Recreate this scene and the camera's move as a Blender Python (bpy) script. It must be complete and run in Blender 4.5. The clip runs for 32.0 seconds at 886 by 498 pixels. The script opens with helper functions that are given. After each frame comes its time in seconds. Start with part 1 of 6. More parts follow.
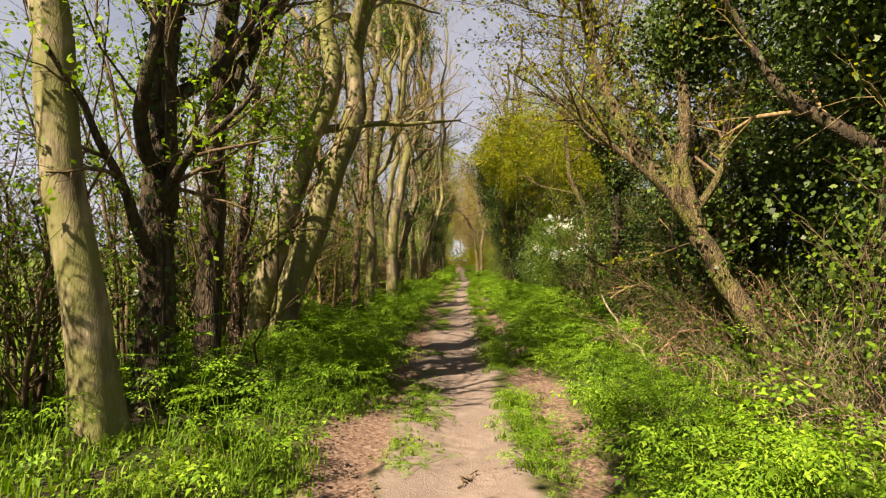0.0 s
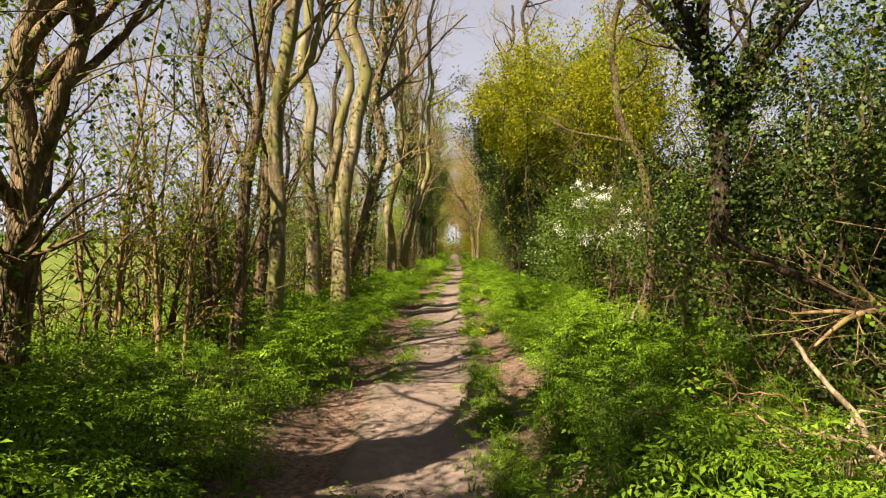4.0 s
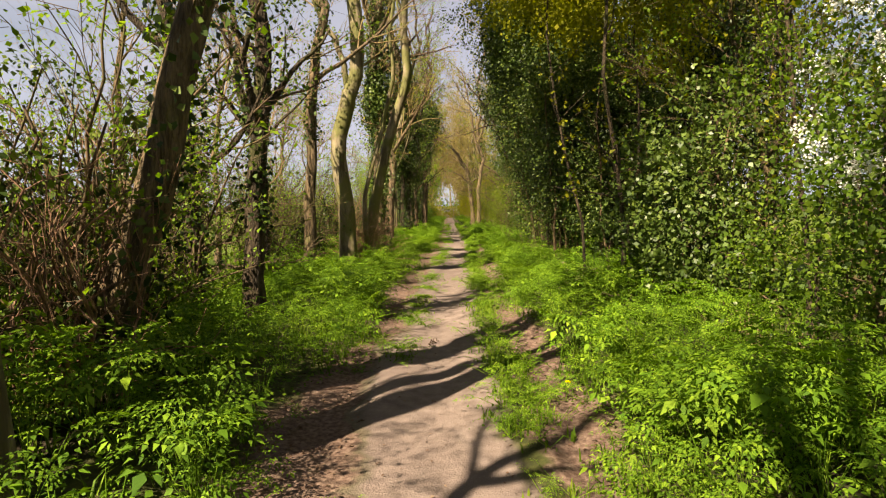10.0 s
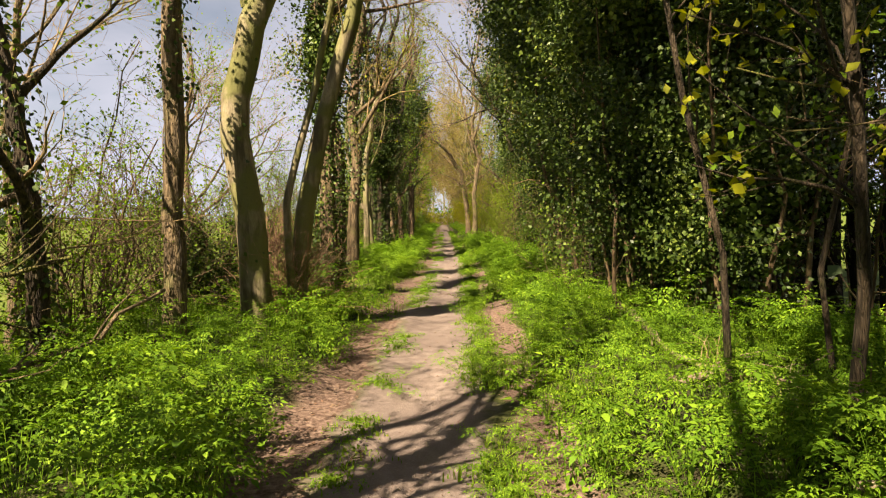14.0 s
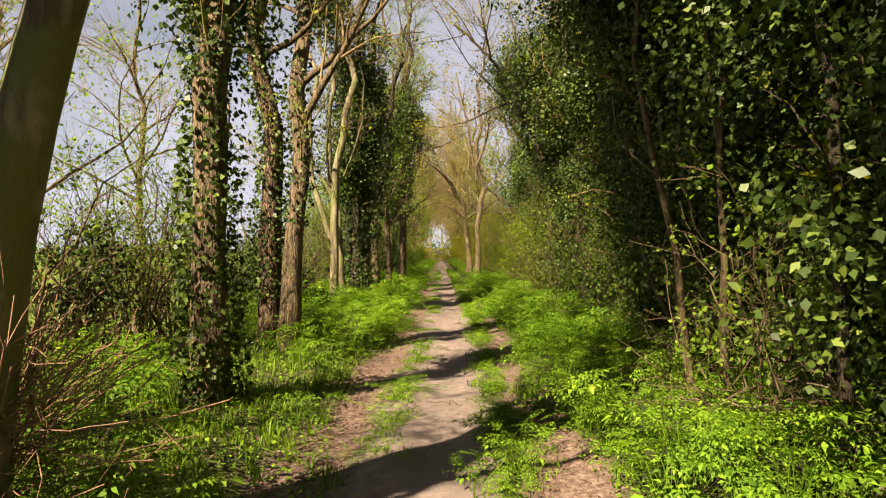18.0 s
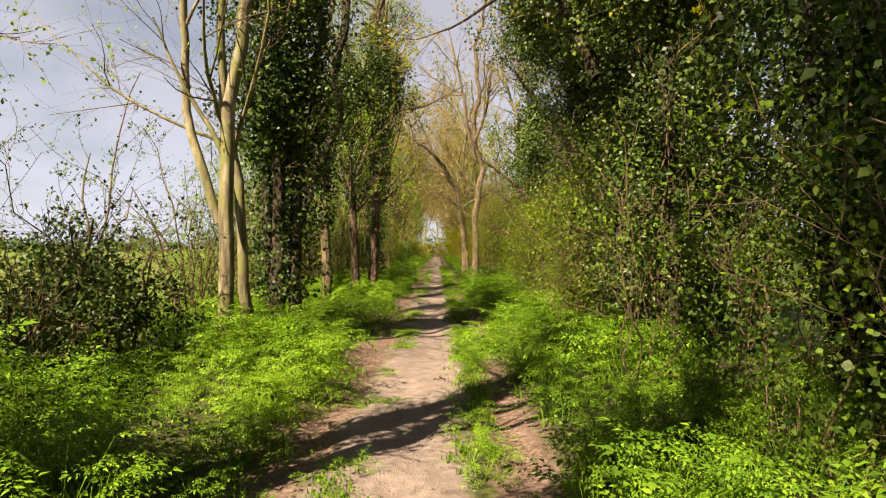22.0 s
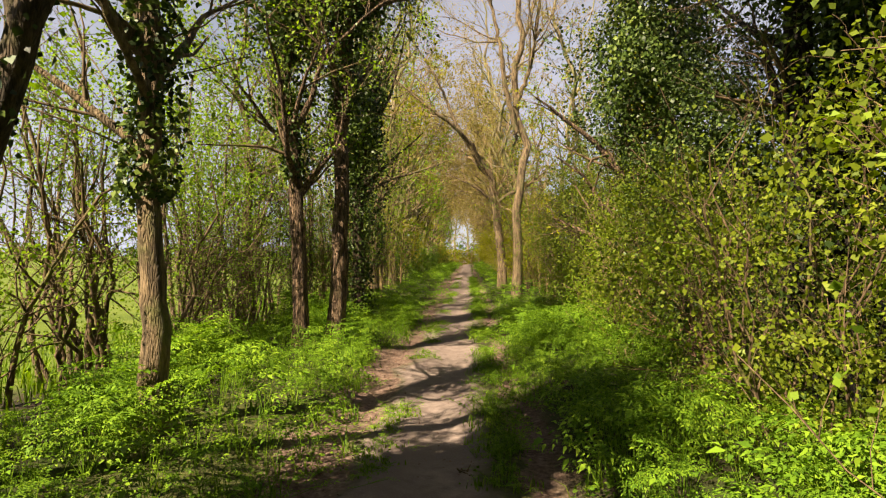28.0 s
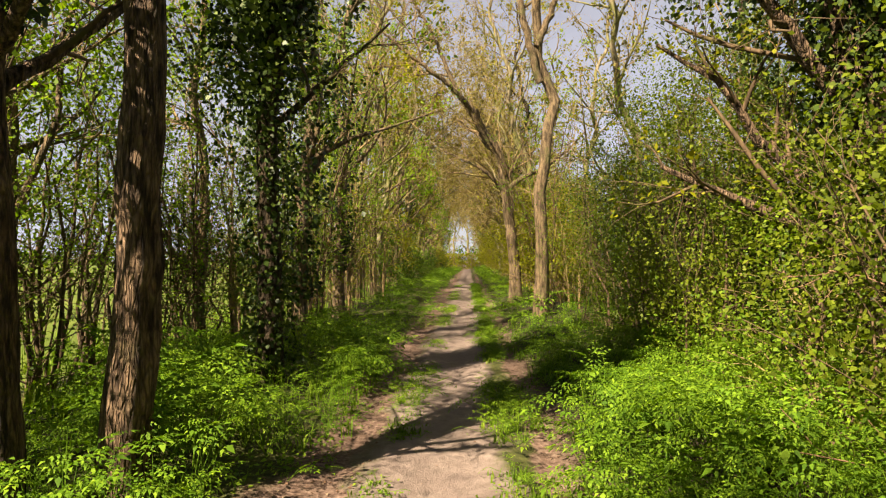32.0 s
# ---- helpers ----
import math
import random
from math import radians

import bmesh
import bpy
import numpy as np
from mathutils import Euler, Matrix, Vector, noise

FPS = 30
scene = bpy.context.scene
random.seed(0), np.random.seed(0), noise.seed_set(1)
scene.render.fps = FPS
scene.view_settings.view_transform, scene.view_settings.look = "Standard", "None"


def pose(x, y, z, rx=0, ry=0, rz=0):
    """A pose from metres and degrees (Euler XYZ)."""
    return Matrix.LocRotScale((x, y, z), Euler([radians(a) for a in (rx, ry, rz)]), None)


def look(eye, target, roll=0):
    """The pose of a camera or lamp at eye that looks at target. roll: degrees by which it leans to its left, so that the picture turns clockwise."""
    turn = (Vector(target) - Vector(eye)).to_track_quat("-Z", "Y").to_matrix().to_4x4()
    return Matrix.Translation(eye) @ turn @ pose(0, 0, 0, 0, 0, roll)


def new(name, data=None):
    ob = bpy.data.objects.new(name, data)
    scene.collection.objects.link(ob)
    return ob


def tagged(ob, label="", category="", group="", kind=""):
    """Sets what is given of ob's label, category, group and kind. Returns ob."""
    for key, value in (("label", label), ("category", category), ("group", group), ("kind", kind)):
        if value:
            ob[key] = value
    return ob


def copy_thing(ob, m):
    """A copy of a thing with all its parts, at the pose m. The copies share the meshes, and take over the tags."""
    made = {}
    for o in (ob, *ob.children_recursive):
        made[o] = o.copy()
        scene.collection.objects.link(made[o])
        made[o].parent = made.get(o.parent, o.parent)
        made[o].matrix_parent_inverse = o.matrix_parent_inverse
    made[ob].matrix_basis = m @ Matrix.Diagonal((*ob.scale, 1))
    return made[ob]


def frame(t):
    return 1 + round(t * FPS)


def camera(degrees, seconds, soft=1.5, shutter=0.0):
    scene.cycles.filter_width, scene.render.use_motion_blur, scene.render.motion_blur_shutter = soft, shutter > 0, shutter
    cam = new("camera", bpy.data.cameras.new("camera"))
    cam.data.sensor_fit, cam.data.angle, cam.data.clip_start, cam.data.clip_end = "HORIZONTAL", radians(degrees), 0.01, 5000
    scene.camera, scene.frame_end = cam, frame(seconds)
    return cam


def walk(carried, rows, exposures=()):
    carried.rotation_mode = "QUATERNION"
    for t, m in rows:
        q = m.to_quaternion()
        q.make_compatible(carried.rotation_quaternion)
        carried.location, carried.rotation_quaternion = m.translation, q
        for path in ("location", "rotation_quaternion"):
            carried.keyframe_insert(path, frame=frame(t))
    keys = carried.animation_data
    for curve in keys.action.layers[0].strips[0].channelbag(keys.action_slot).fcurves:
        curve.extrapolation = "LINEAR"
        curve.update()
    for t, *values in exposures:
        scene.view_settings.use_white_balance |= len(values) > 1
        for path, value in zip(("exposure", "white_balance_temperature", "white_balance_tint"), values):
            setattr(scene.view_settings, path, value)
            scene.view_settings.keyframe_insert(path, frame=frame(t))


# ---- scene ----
cam = camera(73.6, 32.0, soft=1.2)
PATH = [
    (0, (-0.059, 0.815, 1.346), (-0.11, 2.814, 1.386), 0.8),
    (0.5, (0.009, 1.508, 1.344), (-0.042, 3.506, 1.388), 0.7),
    (1, (0.026, 2.228, 1.349), (-0.025, 4.227, 1.393), 0.8),
    (1.5, (-0.005, 2.971, 1.364), (-0.051, 4.97, 1.406), 1.0),
    (2, (0.061, 3.703, 1.347), (0.012, 5.702, 1.39), 0.8),
    (2.5, (0.136, 4.413, 1.317), (0.086, 6.412, 1.358), 0.7),
    (3, (0.189, 5.115, 1.302), (0.145, 7.114, 1.334), 0.8),
    (3.5, (0.204, 5.819, 1.32), (0.162, 7.818, 1.336), 1.0),
    (4, (0.175, 6.514, 1.342), (0.136, 8.513, 1.336), 1.2),
    (4.5, (0.136, 7.302, 1.238), (0.102, 9.302, 1.228), 0.3),
    (6.5, (0.096, 10.364, 1.283), (0.068, 12.362, 1.215), 0.1),
    (7, (0.1, 11.038, 1.263), (0.073, 13.037, 1.188), 0.1),
    (7.5, (0.114, 11.687, 1.26), (0.087, 13.685, 1.17), 0.1),
    (8, (0.129, 12.298, 1.246), (0.105, 14.295, 1.146), 0.1),
    (8.5, (0.157, 12.917, 1.262), (0.137, 14.913, 1.144), -0.1),
    (9, (0.113, 13.551, 1.323), (0.095, 15.547, 1.199), 0.2),
    (9.5, (0.052, 14.248, 1.308), (0.04, 16.243, 1.18), -0.0),
    (10, (0.049, 14.9, 1.299), (0.03, 16.896, 1.171), -0.3),
    (10.5, (0.048, 15.478, 1.32), (0.03, 17.473, 1.185), -0.5),
    (11, (0.103, 16.105, 1.329), (0.087, 18.1, 1.182), -0.7),
    (11.5, (0.159, 16.778, 1.399), (0.149, 18.772, 1.25), -0.8),
    (12, (0.188, 17.447, 1.388), (0.181, 19.442, 1.247), -0.8),
    (12.5, (0.146, 18.032, 1.329), (0.153, 20.028, 1.208), -1.0),
    (13, (0.124, 18.684, 1.356), (0.133, 20.68, 1.231), -1.0),
    (13.5, (0.187, 19.316, 1.375), (0.189, 21.313, 1.256), -1.0),
    (14, (0.227, 19.915, 1.386), (0.224, 21.912, 1.279), -1.1),
    (14.5, (0.22, 20.483, 1.389), (0.216, 22.481, 1.288), -0.8),
    (16.5, (0.127, 23.034, 1.416), (0.123, 25.034, 1.417), -0.2),
    (17, (0.11, 23.703, 1.388), (0.109, 25.703, 1.399), -0.3),
    (17.5, (0.154, 24.35, 1.388), (0.155, 26.35, 1.41), -0.2),
    (18, (0.193, 25.003, 1.373), (0.201, 27.003, 1.388), 0.0),
    (18.5, (0.284, 25.699, 1.391), (0.294, 27.699, 1.403), 0.2),
    (19, (0.347, 26.396, 1.396), (0.36, 28.396, 1.409), 0.2),
    (19.5, (0.391, 27.093, 1.387), (0.404, 29.093, 1.401), 0.1),
    (20, (0.376, 27.748, 1.389), (0.393, 29.748, 1.401), 0.1),
    (20.5, (0.398, 28.394, 1.404), (0.413, 30.394, 1.415), 0.0),
    (21, (0.399, 29.062, 1.39), (0.415, 31.062, 1.401), -0.0),
    (21.5, (0.425, 29.718, 1.386), (0.441, 31.718, 1.394), -0.0),
    (22, (0.52, 30.339, 1.391), (0.537, 32.339, 1.389), -0.0),
    (22.5, (0.578, 30.938, 1.399), (0.593, 32.938, 1.394), -0.0),
    (23, (0.594, 31.56, 1.435), (0.606, 33.56, 1.43), 0.2),
    (23.5, (0.574, 32.197, 1.456), (0.572, 34.197, 1.464), 0.4),
    (24, (0.573, 32.827, 1.439), (0.55, 34.826, 1.452), 0.5),
    (24.5, (0.551, 33.495, 1.443), (0.515, 35.495, 1.458), 0.6),
    (25, (0.562, 34.052, 1.49), (0.506, 36.051, 1.504), 0.2),
    (25.5, (0.534, 34.738, 1.492), (0.469, 36.737, 1.506), 0.3),
    (27.5, (0.792, 37.079, 1.392), (0.697, 39.076, 1.412), -0.2),
    (28, (0.681, 37.75, 1.453), (0.592, 39.748, 1.472), -0.1),
    (28.5, (0.596, 38.396, 1.442), (0.503, 40.393, 1.471), -0.2),
    (29, (0.552, 39.027, 1.42), (0.459, 41.025, 1.463), -0.3),
    (29.5, (0.581, 39.665, 1.413), (0.489, 41.663, 1.456), -0.3),
    (30, (0.667, 40.288, 1.434), (0.571, 42.285, 1.483), -0.3),
    (30.5, (0.681, 40.974, 1.413), (0.584, 42.971, 1.463), -0.3),
    (31, (0.652, 41.677, 1.389), (0.555, 43.674, 1.431), -0.3),
    (31.5, (0.63, 42.37, 1.367), (0.537, 44.368, 1.407), -0.4),
    (32, (0.581, 43.079, 1.364), (0.494, 45.077, 1.399), -0.3),
]
walk(cam, [(t, look(eye, target, roll)) for t, eye, target, roll in PATH], [(0, 1.74, 7600, 10), (4, 1.84, 7600, 10), (8.5, 1.68, 7600, 10), (13, 1.84, 7600, 10), (32, 1.84, 7600, 10)])

# ---- world, sun, exposure ----
SUN_AZ = math.atan2(-0.655, -0.755)
SUN_EL = radians(46)
sun_from = Vector((math.sin(SUN_AZ) * math.cos(SUN_EL), math.cos(SUN_AZ) * math.cos(SUN_EL), math.sin(SUN_EL)))
sun = new("sun", bpy.data.lights.new("sun", "SUN"))
sun.data.energy, sun.data.angle, sun.data.color = 5.0, radians(0.55), (1.0, 0.90, 0.74)
sun.matrix_world = look(sun_from * 80, (0, 0, 0))

world = bpy.data.worlds.new("sky")
scene.world = world
world.use_nodes = True
wn, wl = world.node_tree.nodes, world.node_tree.links
wn.clear()
sky = wn.new("ShaderNodeTexSky")
sky.sky_type, sky.sun_disc = "NISHITA", False
sky.sun_elevation, sky.sun_rotation = SUN_EL, SUN_AZ
sky_bg = wn.new("ShaderNodeBackground")
sky_bg.inputs[1].default_value = 0.032
cloud_bg = wn.new("ShaderNodeBackground")
cloud_bg.inputs[0].default_value = (0.69, 0.755, 1.0, 1)
wsep = wn.new("ShaderNodeSeparateXYZ")
wrise = wn.new("ShaderNodeMapRange")
for i_, v_ in enumerate((0.0, 0.75, 0.31, 0.11)):
    wrise.inputs[i_ + 1].default_value = v_
wco = wn.new("ShaderNodeTexCoord")
wmap = wn.new("ShaderNodeMapping")
wmap.inputs["Scale"].default_value = (1.0, 1.0, 2.6)
wno = wn.new("ShaderNodeTexNoise")
wno.inputs["Scale"].default_value, wno.inputs["Detail"].default_value = 2.2, 7.0
wramp = wn.new("ShaderNodeMapRange")
wramp.inputs[1].default_value, wramp.inputs[2].default_value = 0.24, 0.50
wmix = wn.new("ShaderNodeMixShader")
wout = wn.new("ShaderNodeOutputWorld")
wl.new(wco.outputs["Generated"], wmap.inputs[0])
wl.new(wco.outputs["Generated"], wsep.inputs[0])
wl.new(wsep.outputs[2], wrise.inputs[0])
wl.new(wrise.outputs[0], cloud_bg.inputs[1])
wl.new(wmap.outputs[0], wno.inputs["Vector"])
wl.new(wno.outputs[0], wramp.inputs[0])
wl.new(sky.outputs[0], sky_bg.inputs[0])
wl.new(wramp.outputs[0], wmix.inputs[0])
wl.new(sky_bg.outputs[0], wmix.inputs[1])
wl.new(cloud_bg.outputs[0], wmix.inputs[2])
wl.new(wmix.outputs[0], wout.inputs[0])


# ---- materials ----
class Mat:
    """A small builder for node materials."""

    def __init__(self, name):
        self.m = bpy.data.materials.new(name)
        self.m.use_nodes = True
        self.n, self.l = self.m.node_tree.nodes, self.m.node_tree.links
        self.n.clear()
        self.out = self.n.new("ShaderNodeOutputMaterial")

    def node(self, kind, **values):
        nd = self.n.new(kind)
        for key, v in values.items():
            nd.inputs[key.replace("_", " ")].default_value = v
        return nd

    def link(self, a, b):
        self.l.new(a, b)

    def noise(self, scale, detail=4.0, stretch=(1, 1, 1), rough=0.6):
        co = self.n.new("ShaderNodeNewGeometry")
        mp = self.node("ShaderNodeMapping", Scale=stretch)
        no = self.node("ShaderNodeTexNoise", Scale=scale, Detail=detail, Roughness=rough)
        self.link(co.outputs["Position"], mp.inputs[0])
        self.link(mp.outputs[0], no.inputs["Vector"])
        return no.outputs[0]

    def step(self, value, lo, hi, a=0.0, b=1.0):
        r = self.n.new("ShaderNodeMapRange")
        r.interpolation_type = "SMOOTHSTEP"
        for i, v in enumerate((lo, hi, a, b)):
            r.inputs[i + 1].default_value = v
        self.link(value, r.inputs[0])
        return r.outputs[0]

    def ramp(self, value, stops):
        r = self.n.new("ShaderNodeValToRGB")
        e = r.color_ramp.elements
        while len(e) < len(stops):
            e.new(0.5)
        for el, (p, c) in zip(e, stops):
            el.position, el.color = p, (*c, 1)
        self.link(value, r.inputs[0])
        return r.outputs[0]

    def mix(self, fac, a, b):
        r = self.n.new("ShaderNodeMix")
        r.data_type = "RGBA"
        for sock, v in ((r.inputs[0], fac), (r.inputs[6], a), (r.inputs[7], b)):
            if isinstance(v, (float, int)):
                sock.default_value = v
            elif isinstance(v, tuple):
                sock.default_value = (*v, 1)
            else:
                self.link(v, sock)
        return r.outputs[2]

    def math(self, op, a, b=0.0):
        r = self.n.new("ShaderNodeMath")
        r.operation = op
        for sock, v in zip(r.inputs, (a, b)):
            if isinstance(v, (float, int)):
                sock.default_value = v
            else:
                self.link(v, sock)
        return r.outputs[0]

    def bump(self, height, strength, distance):
        b = self.node("ShaderNodeBump", Strength=strength, Distance=distance)
        self.link(height, b.inputs["Height"])
        return b.outputs[0]

    def surface(self, colour, rough, normal=None, spec=0.4):
        p = self.node("ShaderNodeBsdfPrincipled", Roughness=rough)
        p.inputs["Specular IOR Level"].default_value = spec
        if isinstance(colour, tuple):
            p.inputs["Base Color"].default_value = (*colour, 1)
        else:
            self.link(colour, p.inputs["Base Color"])
        if normal is not None:
            self.link(normal, p.inputs["Normal"])
        self.link(p.outputs[0], self.out.inputs[0])
        return p


def leaf_mat(name, stops, trans=0.35, rough=0.5, spec=0.4, glow=(1.25, 1.35, 0.5), patch=0.35):
    """Leaves: each its own tint, patches of tint over the plant, light shining through."""
    k = Mat(name)
    geo = k.n.new("ShaderNodeNewGeometry")
    info = k.n.new("ShaderNodeObjectInfo")
    big = k.noise(0.9, 3.0)
    v = k.math("ADD", k.math("MULTIPLY", geo.outputs["Random Per Island"], 0.75), k.math("MULTIPLY", k.math("SUBTRACT", big, 0.5), patch * 3))
    v = k.math("ADD", v, k.math("MULTIPLY", info.outputs["Random"], 0.16))
    col = k.ramp(v, stops)
    p = k.surface(col, rough + 0.08, spec=spec * 0.55)
    t = k.n.new("ShaderNodeBsdfTranslucent")
    tint = k.n.new("ShaderNodeMix")
    tint.data_type, tint.blend_type = "RGBA", "MULTIPLY"
    tint.inputs[0].default_value = 1.0
    tint.inputs[7].default_value = (*glow, 1)
    k.link(col, tint.inputs[6])
    k.link(tint.outputs[2], t.inputs[0])
    m = k.n.new("ShaderNodeMixShader")
    m.inputs[0].default_value = trans
    k.link(p.outputs[0], m.inputs[1])
    k.link(t.outputs[0], m.inputs[2])
    k.link(m.outputs[0], k.out.inputs[0])
    return k.m


def bark_mat(name, base, dark, moss, moss_lo=0.52, ridge=9.0, rough=0.85, bump=0.6, plates=0.0):
    """Bark: long vertical ridges, cracked plates, blotches, green algae in patches."""
    k = Mat(name)
    streak = k.noise(ridge, 6.0, (2.2, 2.2, 0.35))
    fine = k.noise(60.0, 4.0, (1.5, 1.5, 0.5))
    blot = k.noise(2.3, 4.0)
    col = k.mix(k.step(streak, 0.36, 0.62), dark, base)
    col = k.mix(k.step(blot, moss_lo, moss_lo + 0.16), col, moss)
    col = k.mix(k.math("MULTIPLY", k.step(fine, 0.5, 0.7), 0.45), col, dark)
    h = k.math("ADD", streak, k.math("MULTIPLY", fine, 0.35))
    if plates:
        co = k.n.new("ShaderNodeNewGeometry")
        warp = k.n.new("ShaderNodeVectorMath")
        warp.operation = "MULTIPLY_ADD"
        warp.inputs[1].default_value = (0.05, 0.05, 0.05)
        bends = k.node("ShaderNodeTexNoise", Scale=9.0, Detail=3.0)
        mp = k.node("ShaderNodeMapping", Scale=(1.0, 1.0, 0.17))
        vo = k.node("ShaderNodeTexVoronoi", Scale=46.0)
        vo.feature = "DISTANCE_TO_EDGE"
        k.link(bends.outputs[1], warp.inputs[0])
        k.link(co.outputs["Position"], warp.inputs[2])
        k.link(warp.outputs[0], mp.inputs[0])
        k.link(mp.outputs[0], vo.inputs["Vector"])
        crack = k.step(vo.outputs[0], 0.0, 0.22)
        col = k.mix(k.math("MULTIPLY", k.math("SUBTRACT", 1.0, crack), plates), col, dark)
        h = k.math("ADD", h, k.math("MULTIPLY", crack, plates * 1.2))
    k.surface(col, rough, k.bump(h, bump, 0.045 if plates else 0.03), 0.25)
    return k.m


BARK_PALE = bark_mat("pale_bark", (0.27, 0.22, 0.14), (0.09, 0.07, 0.04), (0.145, 0.14, 0.048), 0.42, 5.0, 0.8, 0.5)
BARK_GREY = bark_mat("grey_brown_bark", (0.235, 0.165, 0.095), (0.065, 0.046, 0.028), (0.14, 0.135, 0.05), 0.55, 10.0, 0.85, 0.7, 0.3)
BARK_ROUGH = bark_mat("rough_red_brown_bark", (0.29, 0.19, 0.12), (0.04, 0.025, 0.017), (0.15, 0.125, 0.055), 0.60, 14.0, 0.9, 1.0, 0.5)
BARK_DARK = bark_mat("dark_bark", (0.085, 0.06, 0.037), (0.026, 0.019, 0.012), (0.07, 0.068, 0.024), 0.56, 12.0, 0.85, 0.7, 0.3)
BARK_MOSS = bark_mat("mossy_bark", (0.19, 0.135, 0.07), (0.05, 0.035, 0.02), (0.145, 0.145, 0.03), 0.46, 12.0, 0.9, 0.9, 0.4)
# BARK_DARK taken darker: deep shade on the evergreens is put into this colour
BARK_SHADED = bark_mat("shaded_conifer_bark", (0.034, 0.026, 0.019), (0.012, 0.009, 0.007), (0.03, 0.03, 0.014), 0.6, 12.0, 0.9, 0.8, 0.6)
TWIG_TAN = bark_mat("tan_twig", (0.30, 0.205, 0.10), (0.14, 0.092, 0.047), (0.24, 0.205, 0.065), 0.5, 12.0, 0.8, 0.2)
TWIG_BROWN = bark_mat("brown_twig", (0.14, 0.092, 0.052), (0.06, 0.04, 0.023), (0.11, 0.10, 0.032), 0.52, 12.0, 0.85, 0.2)
DEAD_WOOD = bark_mat("bleached_dead_wood", (0.31, 0.245, 0.165), (0.13, 0.095, 0.06), (0.21, 0.17, 0.10), 0.6, 14.0, 0.85, 0.4)
RED_STEM = bark_mat("reddish_stem", (0.33, 0.19, 0.12), (0.15, 0.08, 0.05), (0.25, 0.19, 0.09), 0.6, 14.0, 0.85, 0.3)

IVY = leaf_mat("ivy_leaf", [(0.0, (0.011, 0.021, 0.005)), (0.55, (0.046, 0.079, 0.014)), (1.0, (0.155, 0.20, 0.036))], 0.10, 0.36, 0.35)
IVY_LIGHT = leaf_mat("young_ivy_leaf", [(0.0, (0.03, 0.055, 0.01)), (0.5, (0.06, 0.1, 0.017)), (1.0, (0.15, 0.2, 0.04))], 0.2, 0.34, 0.6)
PARSLEY = leaf_mat("cow_parsley_leaf", [(0.0, (0.050, 0.112, 0.010)), (0.5, (0.125, 0.232, 0.017)), (1.0, (0.255, 0.375, 0.032))], 0.29, 0.55, 0.25)
SPRING = leaf_mat("spring_leaf", [(0.0, (0.08906, 0.1639, 0.0132)), (0.5, (0.1619, 0.2587, 0.01936)), (1.0, (0.2672, 0.3536, 0.044))], 0.45, 0.5, 0.3)
GOLD = leaf_mat("golden_spring_leaf", [(0.0, (0.1183, 0.1248, 0.0062)), (0.5, (0.2001, 0.2051, 0.00868)), (1.0, (0.3092, 0.2852, 0.0186))], 0.42, 0.5, 0.3)
LIME = leaf_mat("yellow_green_leaf", [(0.0, (0.065, 0.095, 0.008)), (0.5, (0.125, 0.165, 0.012)), (1.0, (0.225, 0.265, 0.026))], 0.38, 0.5, 0.3)
HAW = leaf_mat("hawthorn_leaf", [(0.0, (0.02826, 0.05967, 0.0051)), (0.5, (0.06864, 0.124, 0.0085)), (1.0, (0.1615, 0.2249, 0.0187))], 0.32, 0.45, 0.4)
BUD = leaf_mat("tan_bud_leaf", [(0.0, (0.182, 0.133, 0.049)), (0.5, (0.252, 0.196, 0.07)), (1.0, (0.308, 0.28, 0.084))], 0.4, 0.6, 0.25)
GRASS = leaf_mat("grass_blade", [(0.0, (0.05376, 0.1049, 0.00768)), (0.5, (0.1075, 0.1923, 0.01152)), (1.0, (0.2074, 0.2709, 0.0288))], 0.35, 0.5, 0.35)
LITTER = leaf_mat("dead_leaf", [(0.0, (0.075, 0.04, 0.0255)), (0.5, (0.165, 0.096, 0.06375)), (1.0, (0.315, 0.232, 0.1615))], 0.1, 0.75, 0.2, (0.75, 0.8, 0.85))
STRAW = leaf_mat("dry_grass", [(0.0, (0.165, 0.12, 0.06)), (0.5, (0.27, 0.21, 0.105)), (1.0, (0.39, 0.3225, 0.18))], 0.25, 0.7, 0.2, (0.75, 0.75, 0.675))
BLOSSOM = leaf_mat("white_blossom", [(0.0, (0.68, 0.69, 0.60)), (0.5, (0.80, 0.80, 0.76)), (1.0, (0.88, 0.88, 0.86))], 0.3, 0.6, 0.2, (1, 1, 1))
YELLOW = leaf_mat("dandelion_yellow", [(0.0, (0.75, 0.50, 0.0)), (1.0, (0.85, 0.68, 0.01))], 0.1, 0.7, 0.2, (1, 1, 0.6))


# Where the track runs: its middle shifts to the right about half way along.
def lane(y):
    return 0.40 * np.clip((np.asarray(y, float) - 22.0) / 16.0, 0, 1) ** 1.2


